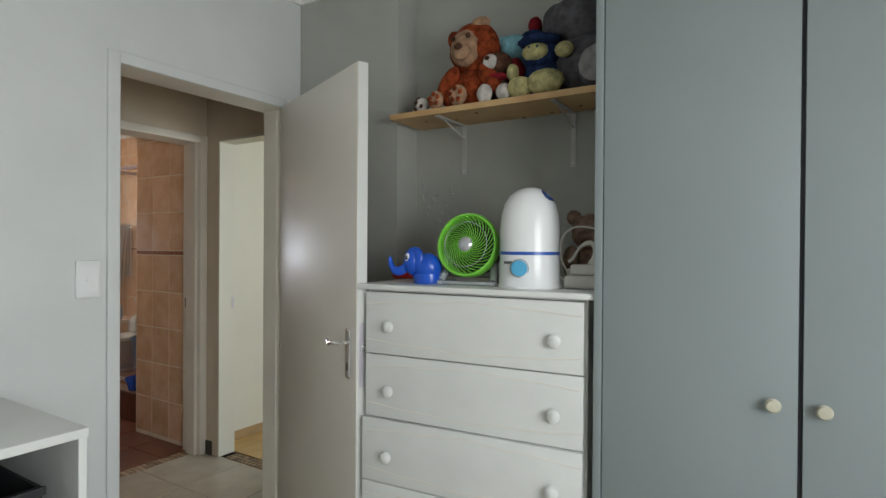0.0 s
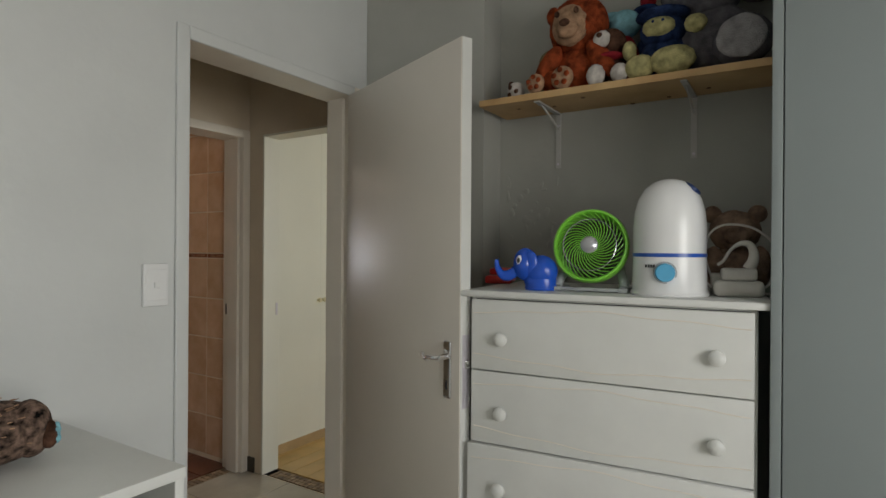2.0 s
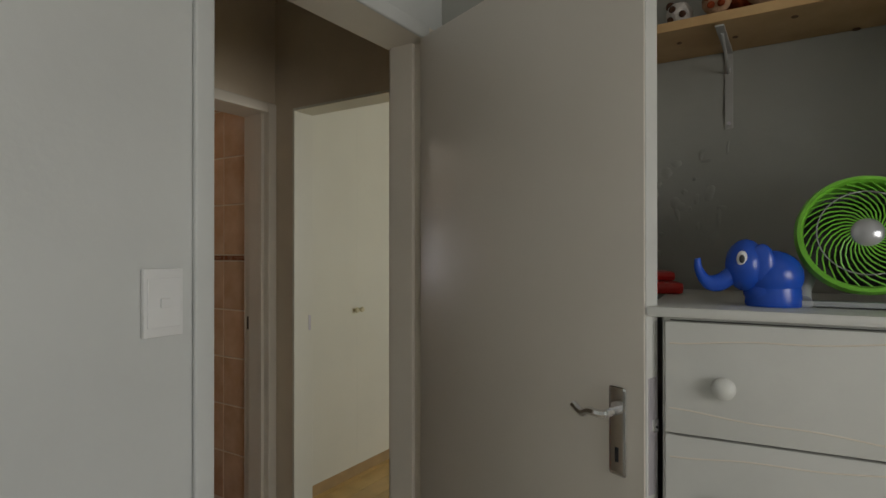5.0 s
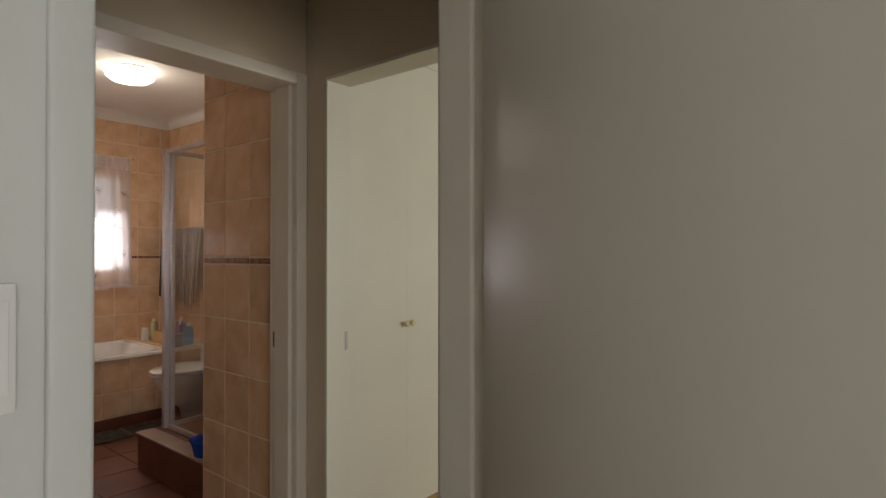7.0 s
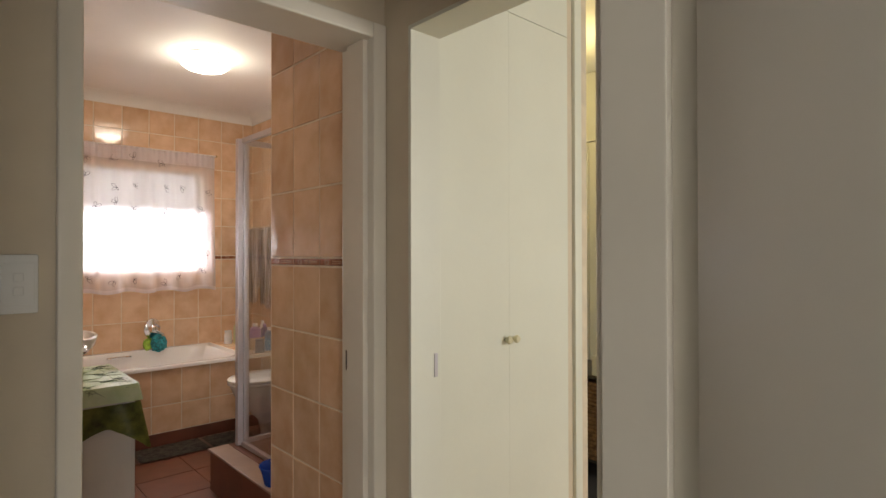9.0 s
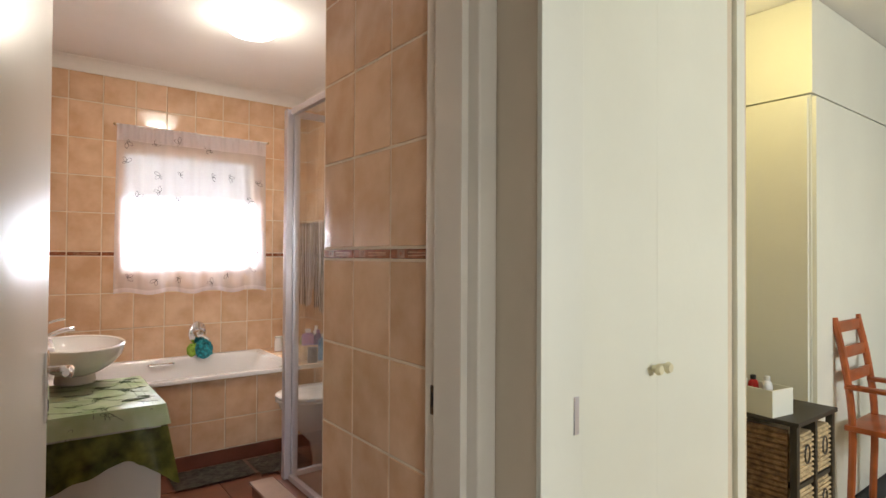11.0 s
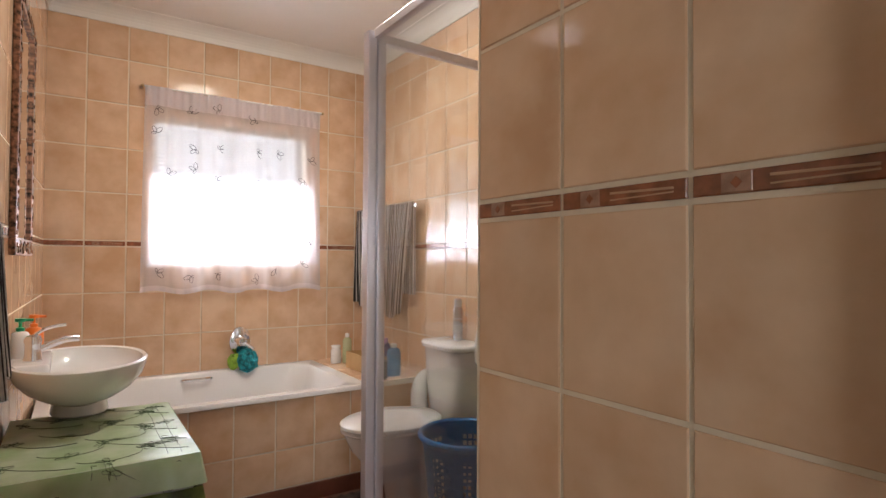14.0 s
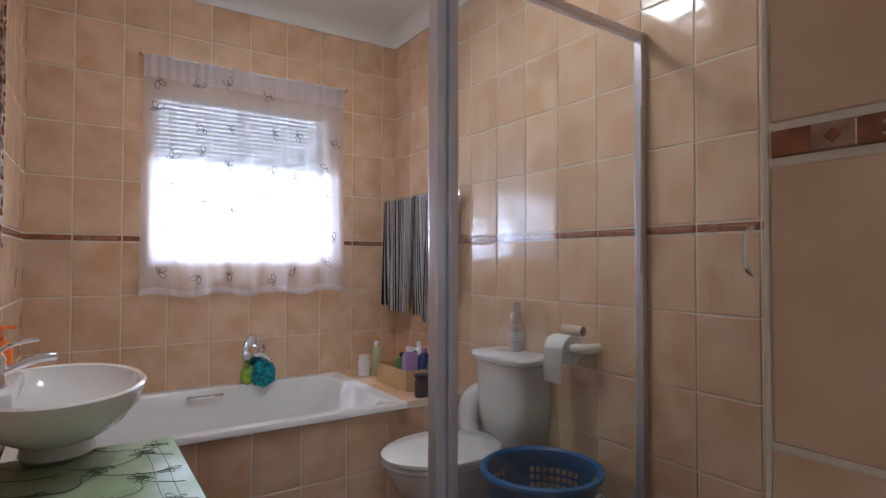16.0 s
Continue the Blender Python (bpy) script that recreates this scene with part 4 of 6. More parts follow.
for x, z in ((-0.045, 0.501), (-0.565, 0.501), (-0.045, 0.081)):
    cr = thing("storage_crate", (-0.375 + x - 0.46, -0.56, z), "black plastic storage crate with ribbed walls and a grip hole", "crate", "black crates in the unit")
    w, d, h = 0.41, 0.48, 0.30
    part("bottom", box(0, w, 0, d, 0, 0.01), BLACK, cr)
    for a in ((0, 0.008, 0, d), (w - 0.008, w, 0, d), (0.008, w - 0.008, d - 0.008, d)):
        part("wall", box(a[0], a[1], a[2], a[3], 0.01, h), BLACK, cr)
    for a in ((0.008, w - 0.008, 0.01, h - 0.09), (0.008, 0.14, h - 0.09, h - 0.04), (0.27, w - 0.008, h - 0.09, h - 0.04), (0.008, w - 0.008, h - 0.04, h)):
        part("front", box(a[0], a[1], 0, 0.008, a[2], a[3]), BLACK, cr)
    part("rim", box(-0.006, w + 0.006, -0.008, 0.004, h - 0.02, h, 0.003), BLACK, cr)
    for k in range(9):
        part("rib", box(0.03 + k * 0.042, 0.04 + k * 0.042, -0.004, 0.0, 0.03, h - 0.1), BLACK, cr)
bmh = blob((0.075, -0.015, 0.066), (0.095, 0.075, 0.066), None, 0, 0.08)
bmh = blob((-0.045, 0.015, 0.095), (0.085, 0.080, 0.085), bmh, 0, 0.08)
bmh = blob((0.135, -0.035, 0.070), (0.040, 0.052, 0.060), bmh, 0, 0.06)
bmh = blob((0.163, -0.062, 0.058), (0.018, 0.026, 0.030), bmh, 1, 0.05)
bmh = blob((-0.045, -0.065, 0.022), (0.095, 0.040, 0.024), bmh, 2, 0.06)
bmh = blob((-0.085, -0.045, 0.060), (0.050, 0.045, 0.040), bmh, 1, 0.06)
bmh = blob((-0.062, -0.060, 0.120), (0.012, 0.012, 0.012), bmh, 3, 0.0)
for k in range(5):
    bmh = blob((0.176, -0.074 + 0.004 * math.cos(1.26 * k), 0.060 + 0.012 * math.sin(1.26 * k)), (0.006, 0.012, 0.005), bmh, 4, 0.0, (72 * k, 0, 0))
rq = random.Random(13)
for k in range(260):
    a, c = rq.random() * 2 * math.pi, -0.2 + 1.2 * rq.random()
    r = math.sqrt(max(0.0, 1 - c * c))
    lobe = ((0.075, -0.015, 0.066), (0.097, 0.077, 0.068)) if k % 2 else ((-0.045, 0.015, 0.095), (0.087, 0.082, 0.087))
    p = Vector((lobe[0][0] + lobe[1][0] * r * math.cos(a), lobe[0][1] + lobe[1][1] * r * math.sin(a), lobe[0][2] + lobe[1][2] * c))
    bmh = tube([p, p + Vector((0.007, -0.003 + 0.006 * (rq.random() - 0.5), 0.003 * c))], 0.0013, 4, bmh, 5)
single("plush_animal", bmh, [HEDGE, FUR_BROWN, BLUE, BLACK, FUR_SKY, FUR_TAN], "grizzled brown plush animal in a blue jacket lying down", "soft toy", (-0.665, -0.225, 0.9205), -12, True)

# ---- bathroom ----
ROWS = [0.026, 0.280, 0.533, 0.787, 1.040, 1.299]
UPPER = [1.332, 1.598, 1.852, 2.106, 2.360, 2.558]


def sheet(fn, nu, nv, thick=0.003, index=None):
    """A cloth from fn(u, v) over a grid, given a little thickness."""
    bm = bmesh.new()
    g = [[bm.verts.new(fn(i / nu, j / nv)) for j in range(nv + 1)] for i in range(nu + 1)]
    for i in range(nu):
        for j in range(nv):
            f = bm.faces.new((g[i][j], g[i + 1][j], g[i + 1][j + 1], g[i][j + 1]))
            if index:
                f.material_index = index(i, j)
    if thick:
        bmesh.ops.solidify(bm, geom=bm.faces[:], thickness=thick)
    return bm


# tub built in along the window wall
tub = thing("bathtub", (0.456, 3.966, 0), "white built-in bathtub with a tiled front panel", "bathtub")
L, D, RIM = 1.49, 0.868, 0.557


def ring_pts(inset, z, soft):
    pts = []
    x0, x1, y0, y1 = inset[0], L - inset[1], inset[2], D - inset[3]
    for cx, cy, a in ((x1 - soft, y1 - soft, 0), (x0 + soft, y1 - soft, 90), (x0 + soft, y0 + soft, 180), (x1 - soft, y0 + soft, 270)):
        pts += [(px, py, z) for px, py in arc(cx, cy, soft, a, a + 90, 6)]
    return pts


bm = bmesh.new()
loops = [ring_pts((0, 0, 0, 0), RIM - 0.024, 0.012), ring_pts((0, 0, 0, 0), RIM - 0.006, 0.012), ring_pts((0.004, 0.004, 0.004, 0.004), RIM, 0.012), ring_pts((0.06, 0.07, 0.05, 0.055), RIM, 0.10), ring_pts((0.075, 0.085, 0.062, 0.068), RIM - 0.015, 0.11),
         ring_pts((0.12, 0.16, 0.09, 0.10), 0.30, 0.14), ring_pts((0.20, 0.26, 0.13, 0.14), 0.17, 0.16), ring_pts((0.32, 0.40, 0.22, 0.22), 0.15, 0.16)]
vs = [[bm.verts.new(p) for p in lp] for lp in loops]
for a, b in zip(vs, vs[1:]):
    for i in range(len(a)):
        j = (i + 1) % len(a)
        bm.faces.new((a[i], a[j], b[j], b[i]))
bm.faces.new(vs[-1])
part("shell", bm, CERAMIC, tub, "glossy white enamel tub shell", True)
panel = part("front_panel", box(0.0, L + 0.395, 0.0175, 0.05, 0.0, RIM - 0.0245), GROUT, tub)
part("skirting", box(0.0, L + 0.395, 0.006, 0.0174, 0.0, 0.085, 0.002), RED_TILE, tub, "red-brown tiled skirting")
part("grip", tube(smoothed([(0.675, 0.82, RIM - 0.045), (0.68, 0.785, RIM - 0.036), (0.71, 0.768, RIM - 0.034), (0.81, 0.768, RIM - 0.034), (0.84, 0.785, RIM - 0.036), (0.845, 0.82, RIM - 0.045)], 5), 0.009), CHROME, tub, "chrome grab handle", True)
part("grip", tube(smoothed([(0.66, 0.085, RIM - 0.06), (0.66, 0.11, RIM - 0.035), (0.70, 0.12, RIM - 0.03), (0.82, 0.12, RIM - 0.03), (0.86, 0.11, RIM - 0.035), (0.86, 0.085, RIM - 0.06)], 5), 0.009), CHROME, tub, "chrome grab handle", True)
ledge = structure("wall_tub_ledge", box(0.456 + L + 0.002, RIGHT_X, 3.985, WIN_Y, 0, RIM - 0.0015), GROUT, "tiled ledge at the end of the bathtub", "wall")

mixer = thing("bath_mixer", (1.474, WIN_Y - 0.008, 0.722), "chrome bath mixer on a round wall plate", "tap")
part("plate", lathe([(0, 0.012), (0.07, 0.012), (0.085, 0.006), (0.088, 0.0)], 36, 0.74, m=Matrix.Rotation(math.pi / 2, 4, "X")), CHROME, mixer, smooth=True)
part("body", lathe([(0, 0.085), (0.024, 0.08), (0.032, 0.06), (0.036, 0.01)], 28, m=Matrix.Rotation(math.pi / 2, 4, "X")), CHROME, mixer, smooth=True)
part("lever", tube(smoothed([(0, -0.07, 0.0), (0.03, -0.095, -0.02), (0.055, -0.12, -0.04)], 5), 0.009, 8, radii=None), CHROME, mixer, smooth=True)
sp = thing("bath_sponge", (1.505, WIN_Y - 0.085, 0.606), "teal net bath sponge hanging from the mixer", "sponge")
part("puff", blob((0, 0, 0), (0.062, 0.055, 0.072), lump=0.35, freq=5.0), TEAL, sp)
part("cord", tube(smoothed([(0, 0.0, 0.06), (-0.01, 0.0, 0.10), (-0.02, 0.03, 0.125)], 5), 0.003, 6), TEAL, sp)
fs = thing("frog_sponge", (1.425, WIN_Y - 0.062, 0.622), "lime green animal-shaped sponge beside the mixer", "sponge")
part("pad", blob((0, 0, -0.02), (0.035, 0.018, 0.05), lump=0.12), LIME, fs, smooth=True)
for s in (-1, 1):
    part("knob", blob((0.012 * s + 0.01, -0.012, 0.022), (0.010, 0.008, 0.010), lump=0), LIME, fs, smooth=True)

# window with blind, bars and curtain
win = tagged(new("window_1"), "white steel bathroom window with a half-raised blind", "window", kind="structure")
yw = WIN_Y + 0.12
for a in ((WX0, WX0 + 0.035, WZ0, WZ1), (WX1 - 0.035, WX1, WZ0, WZ1), (WX0 + 0.035, WX1 - 0.035, WZ0, WZ0 + 0.035), (WX0 + 0.035, WX1 - 0.035, WZ1 - 0.035, WZ1), ((WX0 + WX1) / 2 - 0.015, (WX0 + WX1) / 2 + 0.015, WZ0 + 0.035, WZ1 - 0.035)):
    part("window_frame", box(a[0], a[1], yw, yw + 0.03, a[2], a[3], 0.003), WHITE_PLASTIC, win)
for a, b in ((WX0 + 0.035, (WX0 + WX1) / 2 - 0.015), ((WX0 + WX1) / 2 + 0.015, WX1 - 0.035)):
    pn = part("pane", box(a, b, yw + 0.012, yw + 0.016, WZ0 + 0.035, WZ1 - 0.035), GLASS, win)
    pn.visible_shadow = False
part("window_sill", box(WX0, WX1, WIN_Y - 0.004, WIN_Y + 0.12, WZ0 - 0.012, WZ0 + 0.004, 0.003), TILE, win)
blind = thing("window_blind", ((WX0 + WX1) / 2, WIN_Y + 0.06, WZ1), "white slatted blind raised half way in the window", "blind")
hw = (WX1 - WX0) / 2 - 0.01


def slat_bm(z):
    bm = box(-hw, hw, -0.011, 0.011, -0.0008, 0.0008)
    bmesh.ops.transform(bm, matrix=Matrix.Translation((0, 0, z)) @ Matrix.Rotation(radians(54), 4, "X"), verts=bm.verts[:])
    return bm


part("head_rail", box(-hw, hw, -0.015, 0.015, -0.03, -0.004, 0.003), WHITE_PLASTIC, blind)
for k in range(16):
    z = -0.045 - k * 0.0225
    # white slats coloured grey for their shaded side against the daylight
    part("slat", slat_bm(z), mat("backlit_slat_grey", (0.36, 0.33, 0.31), 0.5, vary=0.03), blind)
for x in (-0.3, 0.0, 0.3):
    part("cord", tube([(x, 0, -0.03), (x, 0, -0.40)], 0.002, 5), CABLE, blind)
bars = thing("burglar_bars", ((WX0 + WX1) / 2, WIN_Y + 0.185, WZ0), "white painted steel burglar bars across the window", "bars")
for k in range(5):
    x = -hw + 0.09 + k * (2 * hw - 0.18) / 4
    part("bar", box(x - 0.006, x + 0.006, -0.006, 0.006, 0, WZ1 - WZ0), GREY_PL, bars)
for z in (0.28, 0.57):
    part("cross_bar", box(-hw - 0.01, hw + 0.01, -0.010, -0.006, z - 0.009, z + 0.009), GREY_PL, bars)

cur = thing("curtain", (0, WIN_Y - 0.035, 0), "sheer white curtain embroidered with small grey butterflies", "curtain")
CX0, CX1, CT0, CT1 = 0.925, 1.975, 1.035, 2.228


def drop(u, v):
    x = CX0 + (CX1 - CX0) * u + 0.012 * (1 - v) * (2 * u - 1)
    full = 0.25 + 0.75 * (1 - v)
    y = full * (0.016 * math.sin(u * 38 + 1.2 * math.sin(u * 9)) + 0.009 * math.sin(u * 83 + v * 2)) + 0.006 * math.sin(u * 17 + v * 4)
    return Vector((x, y - 0.012 * (1 - v), CT0 + (CT1 - CT0) * v + 0.012 * (1 - v) * math.sin(u * 23)))


part("cloth", sheet(drop, 150, 26, 0), SHEER, cur, smooth=True)


def heading(u, v):
    p = drop(u, 0.905 + 0.095 * v)
    return Vector((p.x, p.y - 0.006 + 0.004 * math.sin(u * 150), p.z))


part("heading", sheet(heading, 180, 4, 0), SHEER_DENSE, cur, "gathered double heading", True)
part("hem", sheet(lambda u, v: drop(u, 0.026 * v) + Vector((0, -0.004, 0)), 150, 2, 0), SHEER_DENSE, cur, "double hem", True)
rb = random.Random(11)
emb = None
for k in range(34):
    u, v = (k % 6 + 0.25 + 0.5 * rb.random()) / 6, (k // 6 + 0.2 + 0.6 * rb.random()) / 6
    c = drop(u, v)
    a0 = rb.random() * 6
    for a, r in ((a0, 0.022), (a0 + 1.2, 0.020), (a0 + 2.6, 0.013)):
        pts = [c + Vector((r * (1 - math.cos(s)) * math.cos(a) - 0.5 * r * math.sin(s) * math.sin(a), -0.008, r * (1 - math.cos(s)) * math.sin(a) + 0.5 * r * math.sin(s) * math.cos(a))) for s in [i * math.pi / 5 for i in range(11)]]
        emb = tube(pts, 0.0017, 4, emb)
tagged(part("embroidery", emb, mat("grey_thread", (0.10, 0.09, 0.11), 0.8), cur, "grey embroidered butterflies"), kind="stuff")
rod = thing("curtain_rod", (0, WIN_Y - 0.035, CT1 - 0.004), "thin white curtain rod with small end caps", "curtain rod")
part("rod", tube([(0.915, 0, 0), (1.99, 0, 0)], 0.006, 10), WHITE_PLASTIC, rod, smooth=True)
for x in (0.912, 1.993):
    part("end_cap", blob((x, 0, 0), (0.010, 0.010, 0.010), lump=0), CARD, rod, smooth=True)
    part("hook", box(x - 0.004, x + 0.004, 0.004, 0.0345, -0.006, 0.006), STEEL, rod)
# ceiling lamp
lampf = thing("ceiling_light", (1.43, 3.47, CEIL_Z), "round opal glass ceiling light, switched on", "ceiling light")
part("base", lathe([(0, 0), (0.15, 0), (0.15, -0.018), (0, -0.018)], 36), WHITE_PLASTIC, lampf)
part("shade", lathe([(0.152, -0.016), (0.156, -0.03), (0.15, -0.055), (0.12, -0.078), (0.07, -0.09), (0, -0.094)], 40), LAMP_GLOW, lampf, "glowing opal glass bowl", True)
for o in lampf.children:
    o.visible_shadow = False

# shower
PX, PY, SILL = 1.455, 2.945, 0.235
plinth = structure("floor_shower_plinth", box(1.295, RIGHT_X, RET_Y + 0.002, 2.995, 0, SILL - 0.016), RED_TILE, "raised shower base clad in red-brown tile", "floor")
part("plinth_trim", box(1.285, 1.40, RET_Y + 0.002, 3.005, SILL - 0.015, SILL - 0.002, 0.004), mat("plinth_edge", (0.34, 0.24, 0.19), 0.3, vary=0.1), plinth, "pale edge of the shower base")
part("plinth_top", box(1.402, RIGHT_X, RET_Y + 0.002, 3.005, SILL - 0.015, SILL - 0.002, 0.003), RED_TILE, plinth)
shower = thing("shower_enclosure", (0, 0, SILL), "aluminium framed clear glass shower enclosure", "shower")
HT = 2.02 - SILL
part("corner_post", box(PX - 0.030, PX + 0.002, PY - 0.022, PY + 0.018, 0, HT, 0.004), STEEL, shower, "satin aluminium corner post")
part("corner_post", box(PX + 0.005, PX + 0.034, PY - 0.030, PY + 0.012, 0, HT, 0.004), STEEL, shower)
part("top_rail", box(PX - 0.015, PX + 0.012, RET_Y + 0.004, PY - 0.032, HT - 0.03, HT, 0.003), STEEL, shower)
part("bottom_rail", box(PX - 0.015, PX + 0.012, RET_Y + 0.004, PY - 0.032, 0, 0.025, 0.003), STEEL, shower)
TURN2 = Matrix.Translation((PX, PY, 0)) @ Matrix.Rotation(radians(2.5), 4, "Z") @ Matrix.Translation((-PX, -PY, 0))
part("top_rail", box(PX + 0.036, RIGHT_X - 0.032, PY - 0.014, PY + 0.012, HT - 0.03, HT, 0.003), STEEL, shower, m=TURN2)
part("bottom_rail", box(PX + 0.036, RIGHT_X - 0.032, PY - 0.014, PY + 0.012, 0, 0.025, 0.003), STEEL, shower, m=TURN2)
part("wall_rail", box(RIGHT_X - 0.036, RIGHT_X - 0.008, PY - 0.018, PY + 0.014, 0, HT, 0.003), STEEL, shower, m=TURN2)
part("wall_rail", box(PX - 0.03, PX + 0.012, RET_Y + 0.003, RET_Y + 0.03, 0, HT, 0.003), STEEL, shower)
g1 = part("glass_door", box(PX - 0.004, PX + 0.001, RET_Y + 0.03, PY - 0.03, 0.025, HT - 0.03), GLASS, shower, "clear glass shower door")
g2 = part("glass_panel", box(PX + 0.034, RIGHT_X - 0.036, PY - 0.003, PY + 0.002, 0.025, HT - 0.03), GLASS, shower, "clear fixed glass panel", m=TURN2)
for g in (g1, g2):
    g.visible_shadow = False
part("handle", tube(smoothed([(PX - 0.005, 2.14, 0.955), (PX - 0.02, 2.14, 0.963), (PX - 0.024, 2.14, 0.988), (PX - 0.02, 2.14, 1.013), (PX - 0.005, 2.14, 1.02)], 5), 0.0035), CHROME, g1, "small chrome door handle", True)
part("seal", tube(smoothed([(RIGHT_X - 0.045, PY + 0.016, 1.52), (RIGHT_X - 0.05, PY + 0.012, 1.2), (RIGHT_X - 0.045, PY + 0.018, 1.0), (RIGHT_X - 0.055, PY + 0.014, 0.93)], 6), 0.003, 6), GREY_PL, shower, "loose grey rubber seal", True)

# child's potty on the ledge of the shower base
potty = thing("potty", (1.362, 2.285, SILL - 0.002), "blue plastic child's potty with a high back on the shower ledge", "potty")
part("bowl", lathe([(0, 0), (0.060, 0), (0.064, 0.006), (0.072, 0.045), (0.084, 0.082), (0.088, 0.088), (0.086, 0.093), (0.078, 0.086), (0.064, 0.05), (0.055, 0.02), (0, 0.018)], 40), BLUE, potty, smooth=True)


def shield(u, v):
    a = radians(-150 + 170 * u)
    r = 0.082 - 0.012 * v
    return Vector((r * math.cos(a), r * math.sin(a), 0.084 + 0.155 * math.sin(math.pi * u) ** 1.3 * v))


part("backrest", sheet(shield, 28, 8, 0.004), BLUE, potty, "tall rounded blue back", True)

# toilet against the shower-side wall
wc = thing("toilet", (RIGHT_X - 0.01, 3.605, 0), "white ceramic close-coupled toilet with closed lid", "toilet")
bm = bmesh.new()
prof = [(0.10, 0.0, -0.30, 0.16), (0.105, 0.05, -0.30, 0.16), (0.10, 0.15, -0.31, 0.17), (0.125, 0.25, -0.36, 0.21), (0.165, 0.33, -0.40, 0.24), (0.182, 0.405, -0.42, 0.255), (0.182, 0.421, -0.42, 0.255)]
rings = []
for w, z, cx, lx in prof:
    rings.append([bm.verts.new((cx + lx * math.cos(2 * math.pi * i / 36), w * math.sin(2 * math.pi * i / 36), z)) for i in range(36)])
for a, b in zip(rings, rings[1:]):
    for i in range(36):
        bm.faces.new((a[i], a[(i + 1) % 36], b[(i + 1) % 36], b[i]))
bm.faces.new(rings[0])
bm.faces.new(rings[-1])
part("bowl", bm, CERAMIC, wc, smooth=True)
part("rear_shelf", box(-0.26, -0.01, -0.11, 0.11, 0.10, 0.402, 0.02), CERAMIC, wc, smooth=True)
for nm, z0, z1, k in (("seat", 0.422, 0.442, 1.0), ("lid", 0.444, 0.470, 1.01)):
    bm = bmesh.new()
    rr = [[bm.verts.new((-0.43 + 0.265 * k * e * math.cos(2 * math.pi * i / 40) * (1 if math.cos(2 * math.pi * i / 40) < 0 else 0.92), 0.196 * k * e * math.sin(2 * math.pi * i / 40), z)) for i in range(40)] for e, z in ((0.97, z0), (1.0, z0 + 0.005), (1.0, z1 - 0.008), (0.96, z1 - 0.001), (0.5, z1 + 0.004))]
    for a, b in zip(rr, rr[1:]):
        for i in range(40):
            bm.faces.new((a[i], a[(i + 1) % 40], b[(i + 1) % 40], b[i]))
    bm.faces.new(rr[0])
    bm.faces.new(rr[-1])
    part(nm, bm, CERAMIC, wc, "white plastic toilet " + nm, True)
def bow(w, d0, d1, z):
    """Outline of the cistern at a height: flat at the wall, bowed at the front, with soft corners."""
    n = 18
    return [(-0.004, -w, z)] + [(-(d0 + (d1 - d0) * (1 - abs(2 * i / n - 1) ** 2.4)), w * math.sin((i / n - 0.5) * math.pi) if 0 < i < n else (-w if i == 0 else w), z) for i in range(n + 1)] + [(-0.004, w, z)]


def stacked(levels):
    bm = bmesh.new()
    rr = [[bm.verts.new(p) for p in bow(*lv)] for lv in levels]
    for a, b in zip(rr, rr[1:]):
        for i in range(len(a)):
            bm.faces.new((a[i], a[(i + 1) % len(a)], b[(i + 1) % len(b)], b[i]))
    bm.faces.new(rr[0])
    bm.faces.new(rr[-1])
    return bm


part("cistern", stacked([(0.125, 0.10, 0.15, 0.415), (0.142, 0.11, 0.165, 0.44), (0.160, 0.115, 0.18, 0.60), (0.170, 0.12, 0.188, 0.772)]), CERAMIC, wc, "white ceramic cistern", True)
part("cistern_lid", stacked([(0.168, 0.118, 0.186, 0.7735), (0.184, 0.130, 0.203, 0.779), (0.187, 0.133, 0.206, 0.797), (0.180, 0.127, 0.199, 0.808), (0.150, 0.10, 0.17, 0.813)]), CERAMIC, wc, "bow-fronted cistern lid", True)
part("pan_connector", tube(smoothed([(-0.01, 0.255, 0.575), (-0.07, 0.255, 0.58), (-0.115, 0.25, 0.555), (-0.145, 0.235, 0.49), (-0.16, 0.19, 0.41), (-0.17, 0.12, 0.36)], 6), 0.047, 16), CERAMIC, wc, "white plastic pan connector pipe", True)
part("flush_button", disc((-0.10, 0.03, 0.8155), 0.022, 0.008, "z", 24, bevel=0.002), CHROME, wc, "chrome flush button")
spray = thing("spray_can", (RIGHT_X - 0.065, 3.60, 0.814), "slim silver-grey air freshener can on the cistern", "can")
part("can", lathe([(0, 0), (0.024, 0), (0.026, 0.004), (0.026, 0.16), (0.020, 0.172), (0, 0.174)], 24), SILVER_PL, spray, smooth=True)
part("cap", lathe([(0.020, 0.172), (0.021, 0.20), (0.016, 0.215), (0, 0.217)], 20), GREY_PL, spray, smooth=True)
for z in (0.05, 0.062, 0.074, 0.11):
    part("lettering", lathe([(0.0262, z), (0.0266, z + 0.001), (0.0266, z + 0.005), (0.0262, z + 0.006)], 20), GREY_PL, spray)

roll = thing("toilet_roll_holder", (RIGHT_X - 0.008, 3.262, 0.865), "cream wall holder with a white toilet roll", "toilet roll")
part("arm", tube(smoothed([(0.0, -0.07, 0.01), (-0.05, -0.07, 0.01), (-0.075, -0.06, 0.01), (-0.078, -0.012, 0.004), (-0.078, 0.08, 0.0)], 6), 0.019, 12), CREAM, roll, "cream moulded arm", True)
